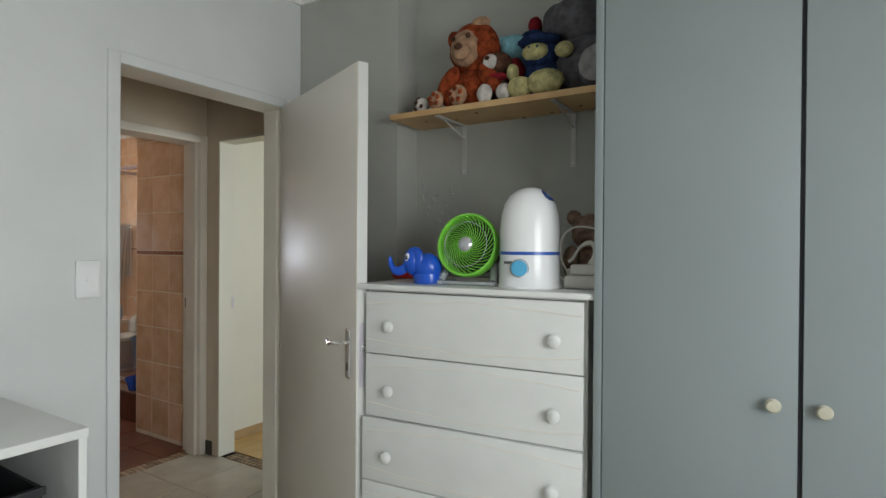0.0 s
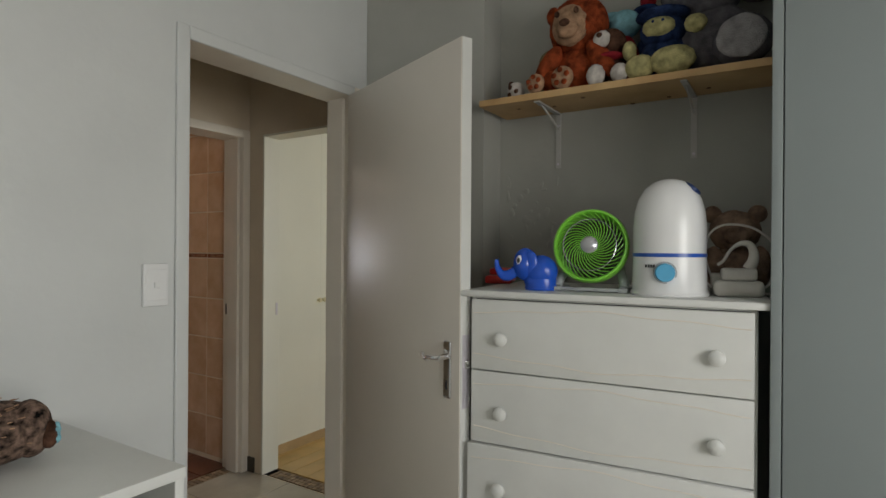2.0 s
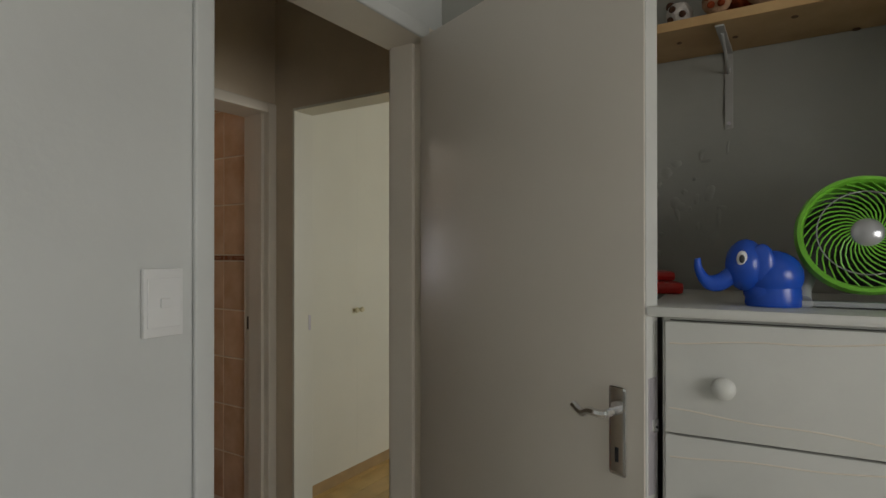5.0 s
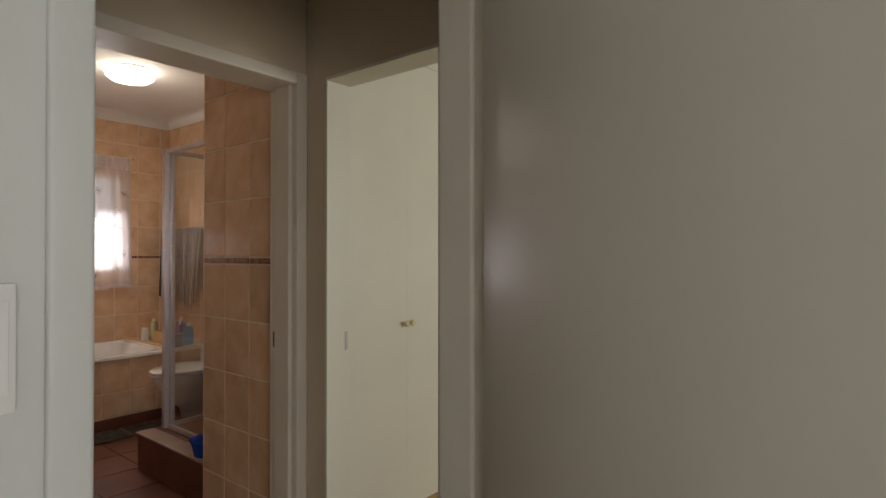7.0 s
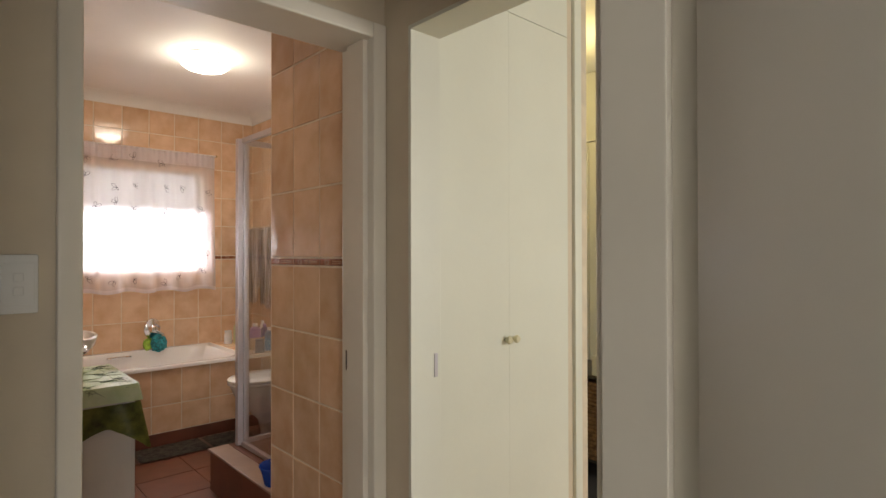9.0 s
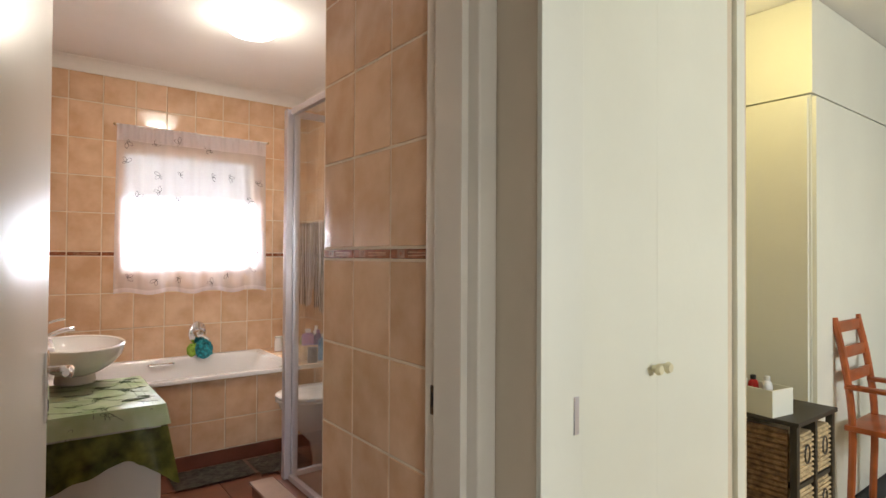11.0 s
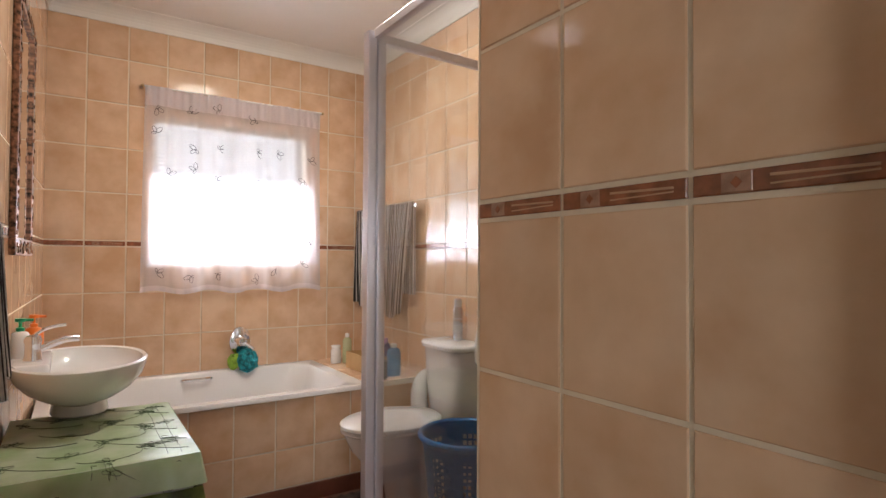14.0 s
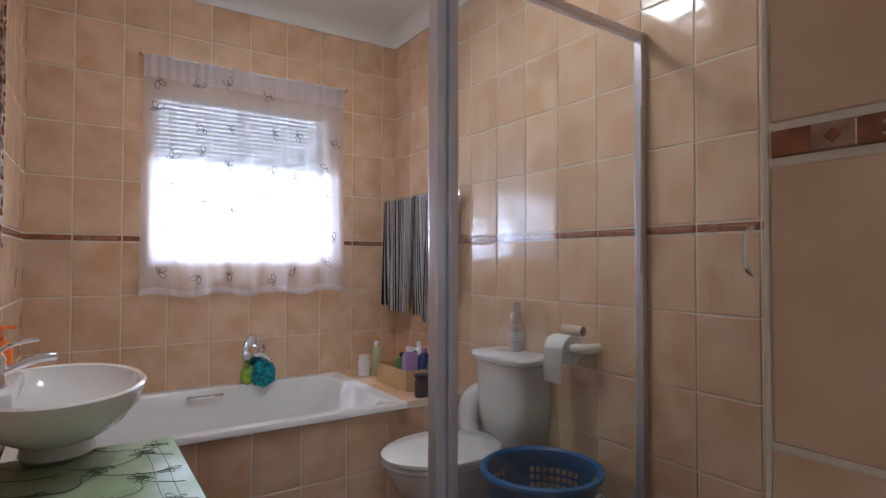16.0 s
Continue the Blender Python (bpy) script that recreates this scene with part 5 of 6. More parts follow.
rl = lathe([(0.02, -0.05), (0.054, -0.05), (0.056, -0.046), (0.056, 0.046), (0.054, 0.05), (0.02, 0.05), (0.02, -0.05)], 32, m=Matrix.Translation((-0.078, 0.035, 0.0)) @ Matrix.Rotation(math.pi / 2, 4, "X"))
part("roll", rl, PAPER, roll, "white paper roll", True)
part("loose_sheet", sheet(lambda u, v: Vector((-0.135 - 0.004 * math.sin(v * 3), -0.012 + 0.094 * u, 0.005 - 0.13 * v)), 4, 8, 0.001), PAPER, roll)
tbx = thing("card_tube", (RIGHT_X - 0.078, 3.250, 0.9415), "empty brown card tube resting on the roll", "card tube")
part("tube", lathe([(0.018, -0.05), (0.020, -0.05), (0.020, 0.05), (0.018, 0.05), (0.018, -0.05)], 20, m=Matrix.Rotation(math.pi / 2, 4, "X")), mat("pale_card", (0.62, 0.50, 0.40), 0.8), tbx, smooth=True)

# laundry basket
bk = thing("laundry_basket", (2.062, 3.212, 0.001), "blue plastic laundry basket with pierced walls and white grips", "basket")
R0, R1, BH = 0.155, 0.203, 0.470


def rad(z):
    return R0 + (R1 - R0) * z / BH


def wall_at(a, z, out=0.0):
    return ((rad(z) + out) * math.cos(a), (rad(z) + out) * math.sin(a), z)


part("bottom", lathe([(0, 0), (R0, 0), (R0 + 0.002, 0.02), (R0 - 0.004, 0.02), (0, 0.006)], 48), BASKET_BLUE, bk)
part("rim", lathe([(R1 - 0.006, BH - 0.03), (R1 + 0.004, BH - 0.03), (R1 + 0.018, BH - 0.010), (R1 + 0.016, BH), (R1 + 0.004, BH + 0.006), (R1 - 0.006, BH - 0.004), (R1 - 0.006, BH - 0.03)], 56), BASKET_BLUE, bk, "broad rolled rim", True)
# the wall: a grid of small square holes between solid bands, with two oval grip holes
NA, NZ = 144, 44
GRIPS = (2.55, 2.55 - math.pi)
bm = bmesh.new()
grid = [[bm.verts.new(wall_at(2 * math.pi * i / NA, 0.015 + (BH - 0.035) * j / NZ)) for j in range(NZ + 1)] for i in range(NA)]
for i in range(NA):
    for j in range(NZ):
        a0, z0 = 2 * math.pi * (i + 0.5) / NA, 0.015 + (BH - 0.035) * (j + 0.5) / NZ
        near = min(abs((a0 - g + math.pi) % (2 * math.pi) - math.pi) for g in GRIPS)
        hole = i % 3 and j % 3 and 5 < j < 39 and (i // 12) % 3 != 2
        if near < 0.30:
            hole = (near / 0.20) ** 2 + ((z0 - 0.405) / 0.024) ** 2 < 1 or (hole and z0 < 0.36)
        if not hole:
            bm.faces.new((grid[i][j], grid[(i + 1) % NA][j], grid[(i + 1) % NA][j + 1], grid[i][j + 1]))
bmesh.ops.solidify(bm, geom=bm.faces[:], thickness=0.003)
part("wall", bm, BASKET_BLUE, bk, "blue wall pierced with small square holes", True)
for g in (-1.35, 1.79):
    hp = [((R1 + 0.022) * math.cos(g + q), (R1 + 0.022) * math.sin(g + q), BH - 0.062 + 0.024 * (1 - abs(q) / 0.2)) for q in (-0.2, -0.14, 0, 0.14, 0.2)]
    part("grip", tube(smoothed(hp, 4), 0.006), WHITE_PLASTIC, bk, "white moulded grip", True)


# ---- towels ----
def towel(at, turn, w, drop_z, stripes, label, seed, folds=3.0, deep=1.0, taper=0.08, lean=0.0):
    """Striped towel folded over a rail, hanging on the local -y side; it may narrow and lean towards its hem."""
    rt = random.Random(seed)
    ph = rt.random() * 6
    tw = thing("towel", at, label, "towel", turn=turn)

    def fn(u, v):
        x = w * (u - 0.5) * (1 - taper * v) + lean * v
        fall = 0.25 + 0.75 * v
        y = -0.014 * deep - 0.026 * deep * (0.5 + 0.5 * math.sin(u * folds * 6.28 + ph + 0.6 * v)) * fall - 0.008 * deep * math.sin(u * 23 + 2 * v) * fall
        return Vector((x, y, 0.010 - drop_z * v + 0.020 * math.sin(u * 6 + ph) * v))

    cols, stripe = 72, []
    while len(stripe) < cols:
        stripe += [len(stripe) and 1 - stripe[-1] or 0] * rt.choice((1, 1, 2, 2, 3))
    part("front", sheet(fn, cols, 18, 0.006, lambda i, j: stripe[i]), stripes, tw, smooth=True)
    over = lambda u, v: Vector((w * (u - 0.5), -0.014 * deep * math.cos(math.pi * v) - 0.004, 0.010 + 0.011 * math.sin(math.pi * v)))
    part("fold", sheet(over, cols, 8, 0.004, lambda i, j: stripe[i]), stripes, tw, smooth=True)
    part("back", sheet(lambda u, v: Vector((w * (u - 0.5), 0.010 * deep + 0.004 * deep * math.sin(u * 20), 0.008 - drop_z * 0.8 * v)), cols, 8, 0.004, lambda i, j: stripe[i]), stripes, tw, smooth=True)
    return tw


rail = thing("towel_rail", (RIGHT_X - 0.06, 4.43, 1.560), "slim chrome towel rail", "rail", turn=90)
part("bar", tube([(-0.40, 0, 0), (0.39, 0, 0)], 0.008, 10), CHROME, rail, smooth=True)
for x in (-0.39, 0.38):
    part("mount", box(x - 0.012, x + 0.012, -0.052, 0.008, -0.012, 0.012, 0.003), CHROME, rail)
towel((RIGHT_X - 0.062, 4.645, 1.560), -90, 0.34, 0.65, [TOWEL_DARK, TOWEL_LIGHT], "charcoal and white striped towel over the chrome rail", 3, 3.0, 1.1)
towel((RIGHT_X - 0.062, 4.255, 1.560), -90, 0.37, 0.68, [TOWEL_DARK, TOWEL_LIGHT], "charcoal and white striped towel gathered towards its hem", 8, 2.5, 1.3, 0.45, -0.04)
ringm = thing("towel_ring", (LEFT_X + 0.008, 2.75, 1.365), "chrome towel ring beside the mirror", "towel ring")
ringm.matrix_world = SKEW @ ringm.matrix_basis
part("ring", tube([(0.045, 0.075 * math.cos(a), -0.06 + 0.075 * math.sin(a)) for a in [i * math.pi / 16 for i in range(33)]], 0.005, 8), CHROME, ringm, smooth=True)
part("mount", disc((0.024, 0, 0.015), 0.02, 0.046, "x", 20), CHROME, ringm)
towel((0.440, 2.75, 1.295), 90, 0.17, 0.36, [TOWEL_DARK, TOWEL_LIGHT], "charcoal and white striped hand towel in a ring", 5, 2.0, 0.9)

# ---- ledge clutter ----
LZ = RIM + 0.004
crate = thing("wooden_box", (2.125, 4.30, LZ), "pale wooden box crowded with bath bottles", "box", turn=90)
for a in ((-0.19, 0.19, -0.105, -0.095), (-0.19, 0.19, 0.095, 0.105), (-0.19, -0.18, -0.095, 0.095), (0.18, 0.19, -0.095, 0.095)):
    part("side", box(*a, 0, 0.11, 0.002), PINE, crate)
part("bottom", box(-0.18, 0.18, -0.095, 0.095, 0, 0.008), PINE, crate)
crate.scale = (0.84, 0.9, 0.9)


def bottle(at, r, h, material, cap, label, neck=0.4, turn=0):
    b = thing("bottle", at, label, "bottle", "bath bottles", turn)
    part("body", lathe([(0, 0), (r, 0), (r * 1.03, 0.01), (r, h * 0.72), (r * 0.8, h * 0.82), (r * neck, h * 0.86), (r * neck, h * 0.88), (0, h * 0.88)], 20, sy=0.75), material, b, smooth=True)
    part("cap", lathe([(r * neck * 1.1, h * 0.87), (r * neck * 1.15, h * 0.98), (r * neck * 0.9, h), (0, h)], 16), cap, b, smooth=True)
    return b


LILAC = mat("lilac_plastic", (0.36, 0.22, 0.48), 0.3, vary=0.05)
bottle((2.10, 4.22, LZ + 0.009), 0.046, 0.20, LILAC, WHITE_PLASTIC, "lilac bath foam bottle with a white cap")
bottle((2.14, 4.25, LZ + 0.009), 0.035, 0.17, mat("teal_plastic", (0.03, 0.24, 0.32), 0.3), BLACK, "teal shampoo bottle with a dark cap")
bottle((2.12, 4.34, LZ + 0.009), 0.032, 0.15, mat("green_plastic", (0.10, 0.30, 0.10), 0.3), BLACK, "small green bath bottle with dark cap")
bottle((2.175, 4.205, LZ + 0.009), 0.032, 0.19, mat("dark_blue_plastic", (0.05, 0.07, 0.22), 0.3), LILAC, "dark blue bath bottle with a lilac cap")
bottle((2.20, 4.30, LZ + 0.009), 0.030, 0.21, CERAMIC, CERAMIC, "clear pale bath bottle")
bottle((2.05, 4.02, LZ), 0.036, 0.105, mat("brown_jar", (0.05, 0.03, 0.025), 0.3), BLACK, "squat dark brown jar with a black lid", 0.9)
bottle((2.16, 4.075, LZ), 0.042, 0.185, mat("blue_bottle", (0.06, 0.22, 0.40), 0.3), WHITE_PLASTIC, "blue bath bottle with a white cap")
bottle((2.03, 4.62, LZ), 0.033, 0.115, CERAMIC, WHITE_PLASTIC, "small white lotion bottle", 0.8)
bottle((2.10, 4.60, LZ), 0.030, 0.19, mat("pale_green_bottle", (0.48, 0.50, 0.30), 0.2), WHITE_PLASTIC, "pale green tall bottle")

# ---- vanity, cloth, basin ----
VX0, VX1, VY0, VY1, VT = 0.426, 0.898, 2.91, 3.555, 0.678
van = thing("vanity_cabinet", (VX0, VY0, 0), "white melamine vanity cabinet under a tablecloth", "cabinet")
part("body", box(0.0, VX1 - VX0 - 0.028, 0.004, VY1 - VY0, 0.0, VT, 0.003), WHITE_WOOD, van)
for k in range(2):
    dd = part("door", box(VX1 - VX0 - 0.028, VX1 - VX0 - 0.01, 0.008 + k * 0.314, 0.315 + k * 0.312, 0.06, VT - 0.01, 0.003), WHITE_WOOD, van)
    part("handle", tube([(VX1 - VX0 + 0.005, 0.27 + k * 0.09, 0.50), (VX1 - VX0 + 0.005, 0.27 + k * 0.09, 0.58)], 0.005), CHROME, dd)
cloth = thing("tablecloth", (0, 0, VT), "pale green satin tablecloth with stitched vines and an olive hem", "tablecloth")


def top_fn(u, v):
    x, y = VX0 + 0.002 + (VX1 + 0.002 - VX0) * u, VY0 - 0.006 + (VY1 + 0.012 - VY0) * v
    return Vector((x, y, 0.009 + 0.0025 * noise.noise(Vector((x * 9, y * 9, 0))) + 0.0012 * noise.noise(Vector((x * 30, y * 30, 3)))))


part("top", sheet(top_fn, 30, 40, 0.003), SATIN, cloth, smooth=True)


def side_fn(h0, h1, wave, out):
    """A drape round the near end and the open side, from height h0 down to h1, u running round the corner."""
    ln1, ln2 = VX1 + 0.002 - VX0, VY1 - VY0

    def fn(u, v):
        s = u * (ln1 + ln2)
        corner = math.exp(-((s - ln1) / 0.09) ** 2)
        low = h1 + (0.06 * min(1.0, s / ln1) if wave > 0.012 else 0.02) - 0.15 * corner * (1 if wave > 0.012 else 0) - (0.03 if wave > 0.012 else 0.0) * math.sin(s * 9 + 1)
        z = h0 + (low - h0) * v
        k = out + (wave * math.sin(s * 34) + 0.5 * wave * math.sin(s * 61 + 2) + (0.045 if wave > 0.012 else 0.008) * corner) * (v * 0.8 + 0.1) + 0.012 * v
        if s < ln1:
            return Vector((VX0 + 0.002 + s + (k if corner > 0.3 else 0) * corner, VY0 - 0.006 - k, z))
        return Vector((VX1 + 0.004 + k, VY0 + (s - ln1) - k * corner, z))
    return fn


part("side_drape", sheet(side_fn(0.008, -0.095, 0.004, 0.002), 110, 8, 0.002), SATIN, cloth, smooth=True)
part("olive_drape", sheet(side_fn(-0.085, -0.255, 0.016, 0.004), 130, 14, 0.002), OLIVE, cloth, "dark olive satin hem", True)
rv = random.Random(21)
em = None


def on_cloth(x, y):
    """The cloth's surface under a stitch: its top, or its near drop past the edge."""
    x = min(max(x, VX0 + 0.006), VX1 - 0.004)
    if y >= VY0:
        return (x, y, top_fn((x - VX0 - 0.002) / (VX1 + 0.002 - VX0), (y - VY0 + 0.006) / (VY1 - VY0 + 0.012)).z + 0.0018)
    return (x, VY0 - 0.0125, 0.004 - (VY0 - y))


def bloom(cx, cy, a0, em):
    for a, r in ((0.3, 0.016), (1.3, 0.014), (3.3, 0.015), (4.4, 0.010)):
        loop = [(cx + r * (1 - math.cos(q)) * math.cos(a + a0) - 0.5 * r * math.sin(q) * math.sin(a + a0), cy + r * (1 - math.cos(q)) * math.sin(a + a0) + 0.5 * r * math.sin(q) * math.cos(a + a0)) for q in [i * math.pi / 5 for i in range(11)]]
        em = tube([on_cloth(*p) for p in loop], 0.0007, 4, em)
    return em


for row in range(7):
    y = VY0 - 0.03 + 0.105 * row
    for col in range(3):
        x = VX0 + 0.05 + 0.17 * col + 0.05 * rv.random() - 0.04 * (row % 2)
        sw, ph = (1 if (row + col) % 2 else -1), rv.random() - 0.5
        vine = []
        for i in range(26):
            q = i / 25
            vine.append((x + 0.17 * q - 0.06 * math.sin(math.pi * q) ** 2 * sw, y + sw * 0.045 * math.sin(2 * math.pi * q * 0.8 + ph) + 0.03 * ph))
        vine = [p for p in vine if VX0 + 0.01 < p[0] < VX1 - 0.005 and VY0 - 0.08 < p[1] < VY1]
        if len(vine) > 4:
            em = tube([on_cloth(*p) for p in vine], 0.0008, 4, em)
            em = bloom(*vine[len(vine) // 4], rv.random() * 6, em)
            if col % 2:
                em = bloom(*vine[-1], rv.random() * 6, em)
for x in (VX1 - 0.075, VX1 - 0.04):
    em = tube([on_cloth(x + 0.002 * math.sin(k), VY0 + 0.02 + (VY1 - VY0 - 0.04) * k / 12) for k in range(13)], 0.0006, 4, em)
tagged(part("embroidery", em, THREAD, cloth, "stitched dark green vines and butterflies"), kind="stuff")

basin = thing("wash_basin", (0.622, 3.525, VT + 0.0135), "white oval ceramic vessel basin on a short foot", "basin")
H = 0.196
part("bowl", lathe([(0, 0.045), (0.07, 0.047), (0.115, 0.070), (0.155, 0.100), (0.185, 0.138), (0.199, H - 0.014), (0.200, H - 0.005), (0.194, H), (0.184, H - 0.004), (0.170, 0.152), (0.135, 0.115), (0.07, 0.085), (0, 0.08)], 56, 1.03, 1.52), CERAMIC, basin, smooth=True)
part("foot", lathe([(0, 0), (0.088, 0), (0.092, 0.006), (0.084, 0.055), (0, 0.06)], 40, 0.95, 1.0, m=Matrix.Translation((0, 0.03, 0))), CERAMIC, basin, "ceramic foot", True)
part("tap_deck", box(-0.200, -0.085, -0.09, 0.27, 0.150, H - 0.003, 0.015, seg=3), CERAMIC, basin, "", True)
part("drain", disc((0, 0, 0.084), 0.02, 0.006, "z", 20), CHROME, basin, "chrome drain")
tap = thing("basin_tap", (0.487, 3.53, VT + H + 0.009), "chrome single-lever basin tap", "tap", turn=18)
part("body", lathe([(0, 0), (0.028, 0), (0.029, 0.006), (0.024, 0.02), (0.023, 0.055), (0.027, 0.072), (0.020, 0.086), (0, 0.092)], 24), CHROME, tap, smooth=True)
part("spout", tube(smoothed([(0.01, 0, 0.035), (0.05, 0, 0.052), (0.10, 0, 0.066), (0.135, 0, 0.066)], 6), 0.012, 10), CHROME, tap, smooth=True)
part("lever", tube(smoothed([(0, 0, 0.085), (0.03, 0, 0.105), (0.07, 0, 0.114), (0.095, 0, 0.116)], 6), 0.006, 8), CHROME, tap, smooth=True)


def pump(at, body, head, label, turn):
    b = thing("soap_dispenser", at, label, "soap", turn=turn)
    part("bottle", lathe([(0, 0), (0.03, 0), (0.032, 0.008), (0.031, 0.075), (0.022, 0.09), (0.012, 0.094), (0, 0.095)], 20), body, b, smooth=True)
    part("pump", lathe([(0.012, 0.092), (0.013, 0.105), (0.005, 0.108), (0.005, 0.125), (0.016, 0.127), (0.016, 0.138), (0, 0.14)], 16), head, b, smooth=True)
    part("nozzle", tube([(0, 0, 0.132), (0.038, 0, 0.130)], 0.005, 8), head, b, smooth=True)


pump((0.478, 3.76, VT + H + 0.009), ORANGE, ORANGE, "orange pump soap bottle beside the tap", 20)
pump((0.446, 3.63, VT + H + 0.009), CERAMIC, mat("green_pump", (0.02, 0.35, 0.16), 0.3), "white soap bottle with a green pump", 20)
mir = thing("wall_mirror", (LEFT_X + 0.008, 3.755, 1.695), "portrait wall mirror in a bronze mosaic frame", "mirror")
mir.matrix_world = SKEW @ mir.matrix_basis
part("glass", box(0.0, 0.010, -0.205, 0.205, -0.395, 0.395), MIRROR, mir, "silvered mirror glass")
for a in ((-0.265, 0.265, 0.395, 0.455), (-0.265, 0.265, -0.455, -0.395), (-0.265, -0.205, -0.395, 0.395), (0.205, 0.265, -0.395, 0.395)):
    part("frame", box(0.0, 0.020, a[0], a[1], a[2], a[3], 0.004), BROWN_FRAME, mir, "bronze frame")
rm = random.Random(2)
TESS = [mat("mosaic_" + n, c, 0.15, 0.4, vary=0.1) for n, c in (("silver", (0.6, 0.58, 0.55)), ("copper", (0.35, 0.15, 0.08)), ("dark", (0.06, 0.03, 0.02)))]
tes = None
for k in range(330):
    s = rm.random()
    y, z = ((-0.255 + 0.51 * s, 0.425), (-0.255 + 0.51 * s, -0.425), (-0.235, -0.395 + 0.79 * s), (0.235, -0.395 + 0.79 * s))[k % 4]
    y, z = y + 0.034 * (rm.random() - 0.5), z + 0.034 * (rm.random() - 0.5)
    q = 0.004 + 0.005 * rm.random()
    tes = box(0.0195, 0.022 + 0.002 * rm.random(), y - q, y + q, z - q, z + q, 0, tes, rm.randrange(3))
tagged(part("mosaic_inlay", tes, TESS, mir, "glinting mosaic chips"), kind="stuff")
single("bath_mat", sheet(lambda u, v: Vector((1.10 + 0.44 * u, 3.66 + 0.27 * v, 0.012 + 0.003 * math.sin(u * 40) * math.sin(v * 40))), 40, 40, 0.01), MAT_GREY, "dark grey tufted bath mat on the red floor", "mat", smooth=True)

single("bath_mat", sheet(lambda u, v: Vector((1.56 + 0.32 * u, 3.62 + 0.30 * v, 0.012 + 0.003 * math.sin(u * 36) * math.sin(v * 36))), 36, 36, 0.01), MAT_GREY, "dark grey tufted mat on the floor before the toilet", "mat", smooth=True)

# ---- room beyond the plain opening ----
CY = 1.22
cup = thing("built_in_cupboard", (END_X + 0.118, CY, 0), "tall cream built-in cupboard with paired round knobs", "cupboard")
part("body", box(0.0, 1.025, 0.0197, 0.055, 0.0, CEIL_Z - 0.004), CREAM, cup)
for k in range(2):
    dd = part("door", box(0.117 + k * 0.405, 0.5216 + k * 0.405, 0.0, 0.0195, 0.07, 2.329, 0.0004), CREAM, cup)
    part("top_door", box(0.117 + k * 0.405, 0.5216 + k * 0.405, 0.0, 0.0195, 2.332, CEIL_Z - 0.02, 0.001), CREAM, cup)
    part("knob", lathe([(0, -0.030), (0.012, -0.029), (0.017, -0.02), (0.010, -0.008), (0.008, 0)], 18, m=Matrix.Translation((0.499 + k * 0.046, 0, 1.0)) @ Matrix.Rotation(-math.pi / 2, 4, "X")), mat("brass_cream_knob", (0.78, 0.72, 0.50), 0.4), dd, "round yellowed knob", True)
part("plinth", box(0.0, 0.965, 0.012, 0.0195, 0.0, 0.065), CARD, cup)
part("end_panel", box(0.928, 0.970, 0.006, 0.0195, 0.0, CEIL_Z - 0.004, 0.002), HALL, cup)
part("end_strip", box(0.972, 1.025, -0.01, 0.0195, 0.0, CEIL_Z - 0.004, 0.002), CREAM, cup)
cup2 = thing("corner_cupboard", (3.56, 1.43, 0), "cream corner cupboard with a box section above", "cupboard")
part("body", box(0.022, 1.2, 0.022, 1.5, 0.0, 2.14), CREAM, cup2)
part("upper_box", box(0.012, 1.2, 0.012, 1.5, 2.147, CEIL_Z - 0.004), CREAM, cup2)
for k in range(3):
    part("door", box(0.0, 0.02, 0.03 + 0.5 * k, 0.525 + 0.5 * k, 0.06, 2.13, 0.003), CREAM, cup2)
part("side_panel", box(0.03, 1.2, 0.0, 0.0215, 0.0, 2.13, 0.003), CREAM, cup2)
con = thing("console_table", (3.08, 1.33, 0), "dark brown wooden console with wicker basket drawers", "console")
part("top", box(-0.01, 0.44, -0.01, 0.62, 0.582, 0.602, 0.004), WENGE, con)
for x in (0.0, 0.40):
    for y in (0.0, 0.58):
        part("leg", box(x, x + 0.03, y, y + 0.03, 0, 0.582, 0.003), WENGE, con)
part("divider", box(0.203, 0.227, 0.002, 0.57, 0.08, 0.575), WENGE, con)
part("shelf", box(0.03, 0.40, 0.01, 0.60, 0.30, 0.32), WENGE, con)
part("base_board", box(0.03, 0.40, 0.01, 0.60, 0.06, 0.08), WENGE, con)
for x in (0.035, 0.235):
    for z in (0.085, 0.325):
        bs = part("basket", box(x, x + 0.16, 0.012, 0.55, z, z + 0.21, 0.01), WICKER, con, "cream wicker basket drawer")
        for k in range(9):
            part("strand", tube([(x + 0.006, 0.010, z + 0.016 + k * 0.022), (x + 0.154, 0.010, z + 0.016 + k * 0.022)], 0.008, 5), WICKER, bs)
        part("pull", tube([(x + 0.08 + 0.025 * math.cos(a), 0.002, z + 0.12 + 0.04 * math.sin(a)) for a in [i * math.pi / 8 for i in range(17)]], 0.004, 5), WENGE, bs)
sb = part("side_weave", box(0.004, 0.012, 0.04, 0.57, 0.09, 0.56), WICKER_BROWN, con, "brown wicker side")
for k in range(20):
    part("strand", tube([(0.004, 0.04, 0.10 + k * 0.0235), (0.004, 0.57, 0.10 + k * 0.0235)], 0.009, 5), WICKER_BROWN, sb)
tb = thing("tray_box", (3.16, 1.52, 0.602), "cream painted wooden box full of small toiletries", "box", turn=-8)
for a in ((-0.08, 0.08, -0.11, -0.10), (-0.08, 0.08, 0.10, 0.11), (-0.08, -0.07, -0.10, 0.10), (0.07, 0.08, -0.10, 0.10)):
    part("side", box(*a, 0, 0.12, 0.002), CREAM, tb)
part("bottom", box(-0.07, 0.07, -0.1, 0.1, 0, 0.008), CREAM, tb)
bottle((3.15, 1.48, 0.611), 0.028, 0.16, CERAMIC, WHITE_PLASTIC, "small white bottle in the box")
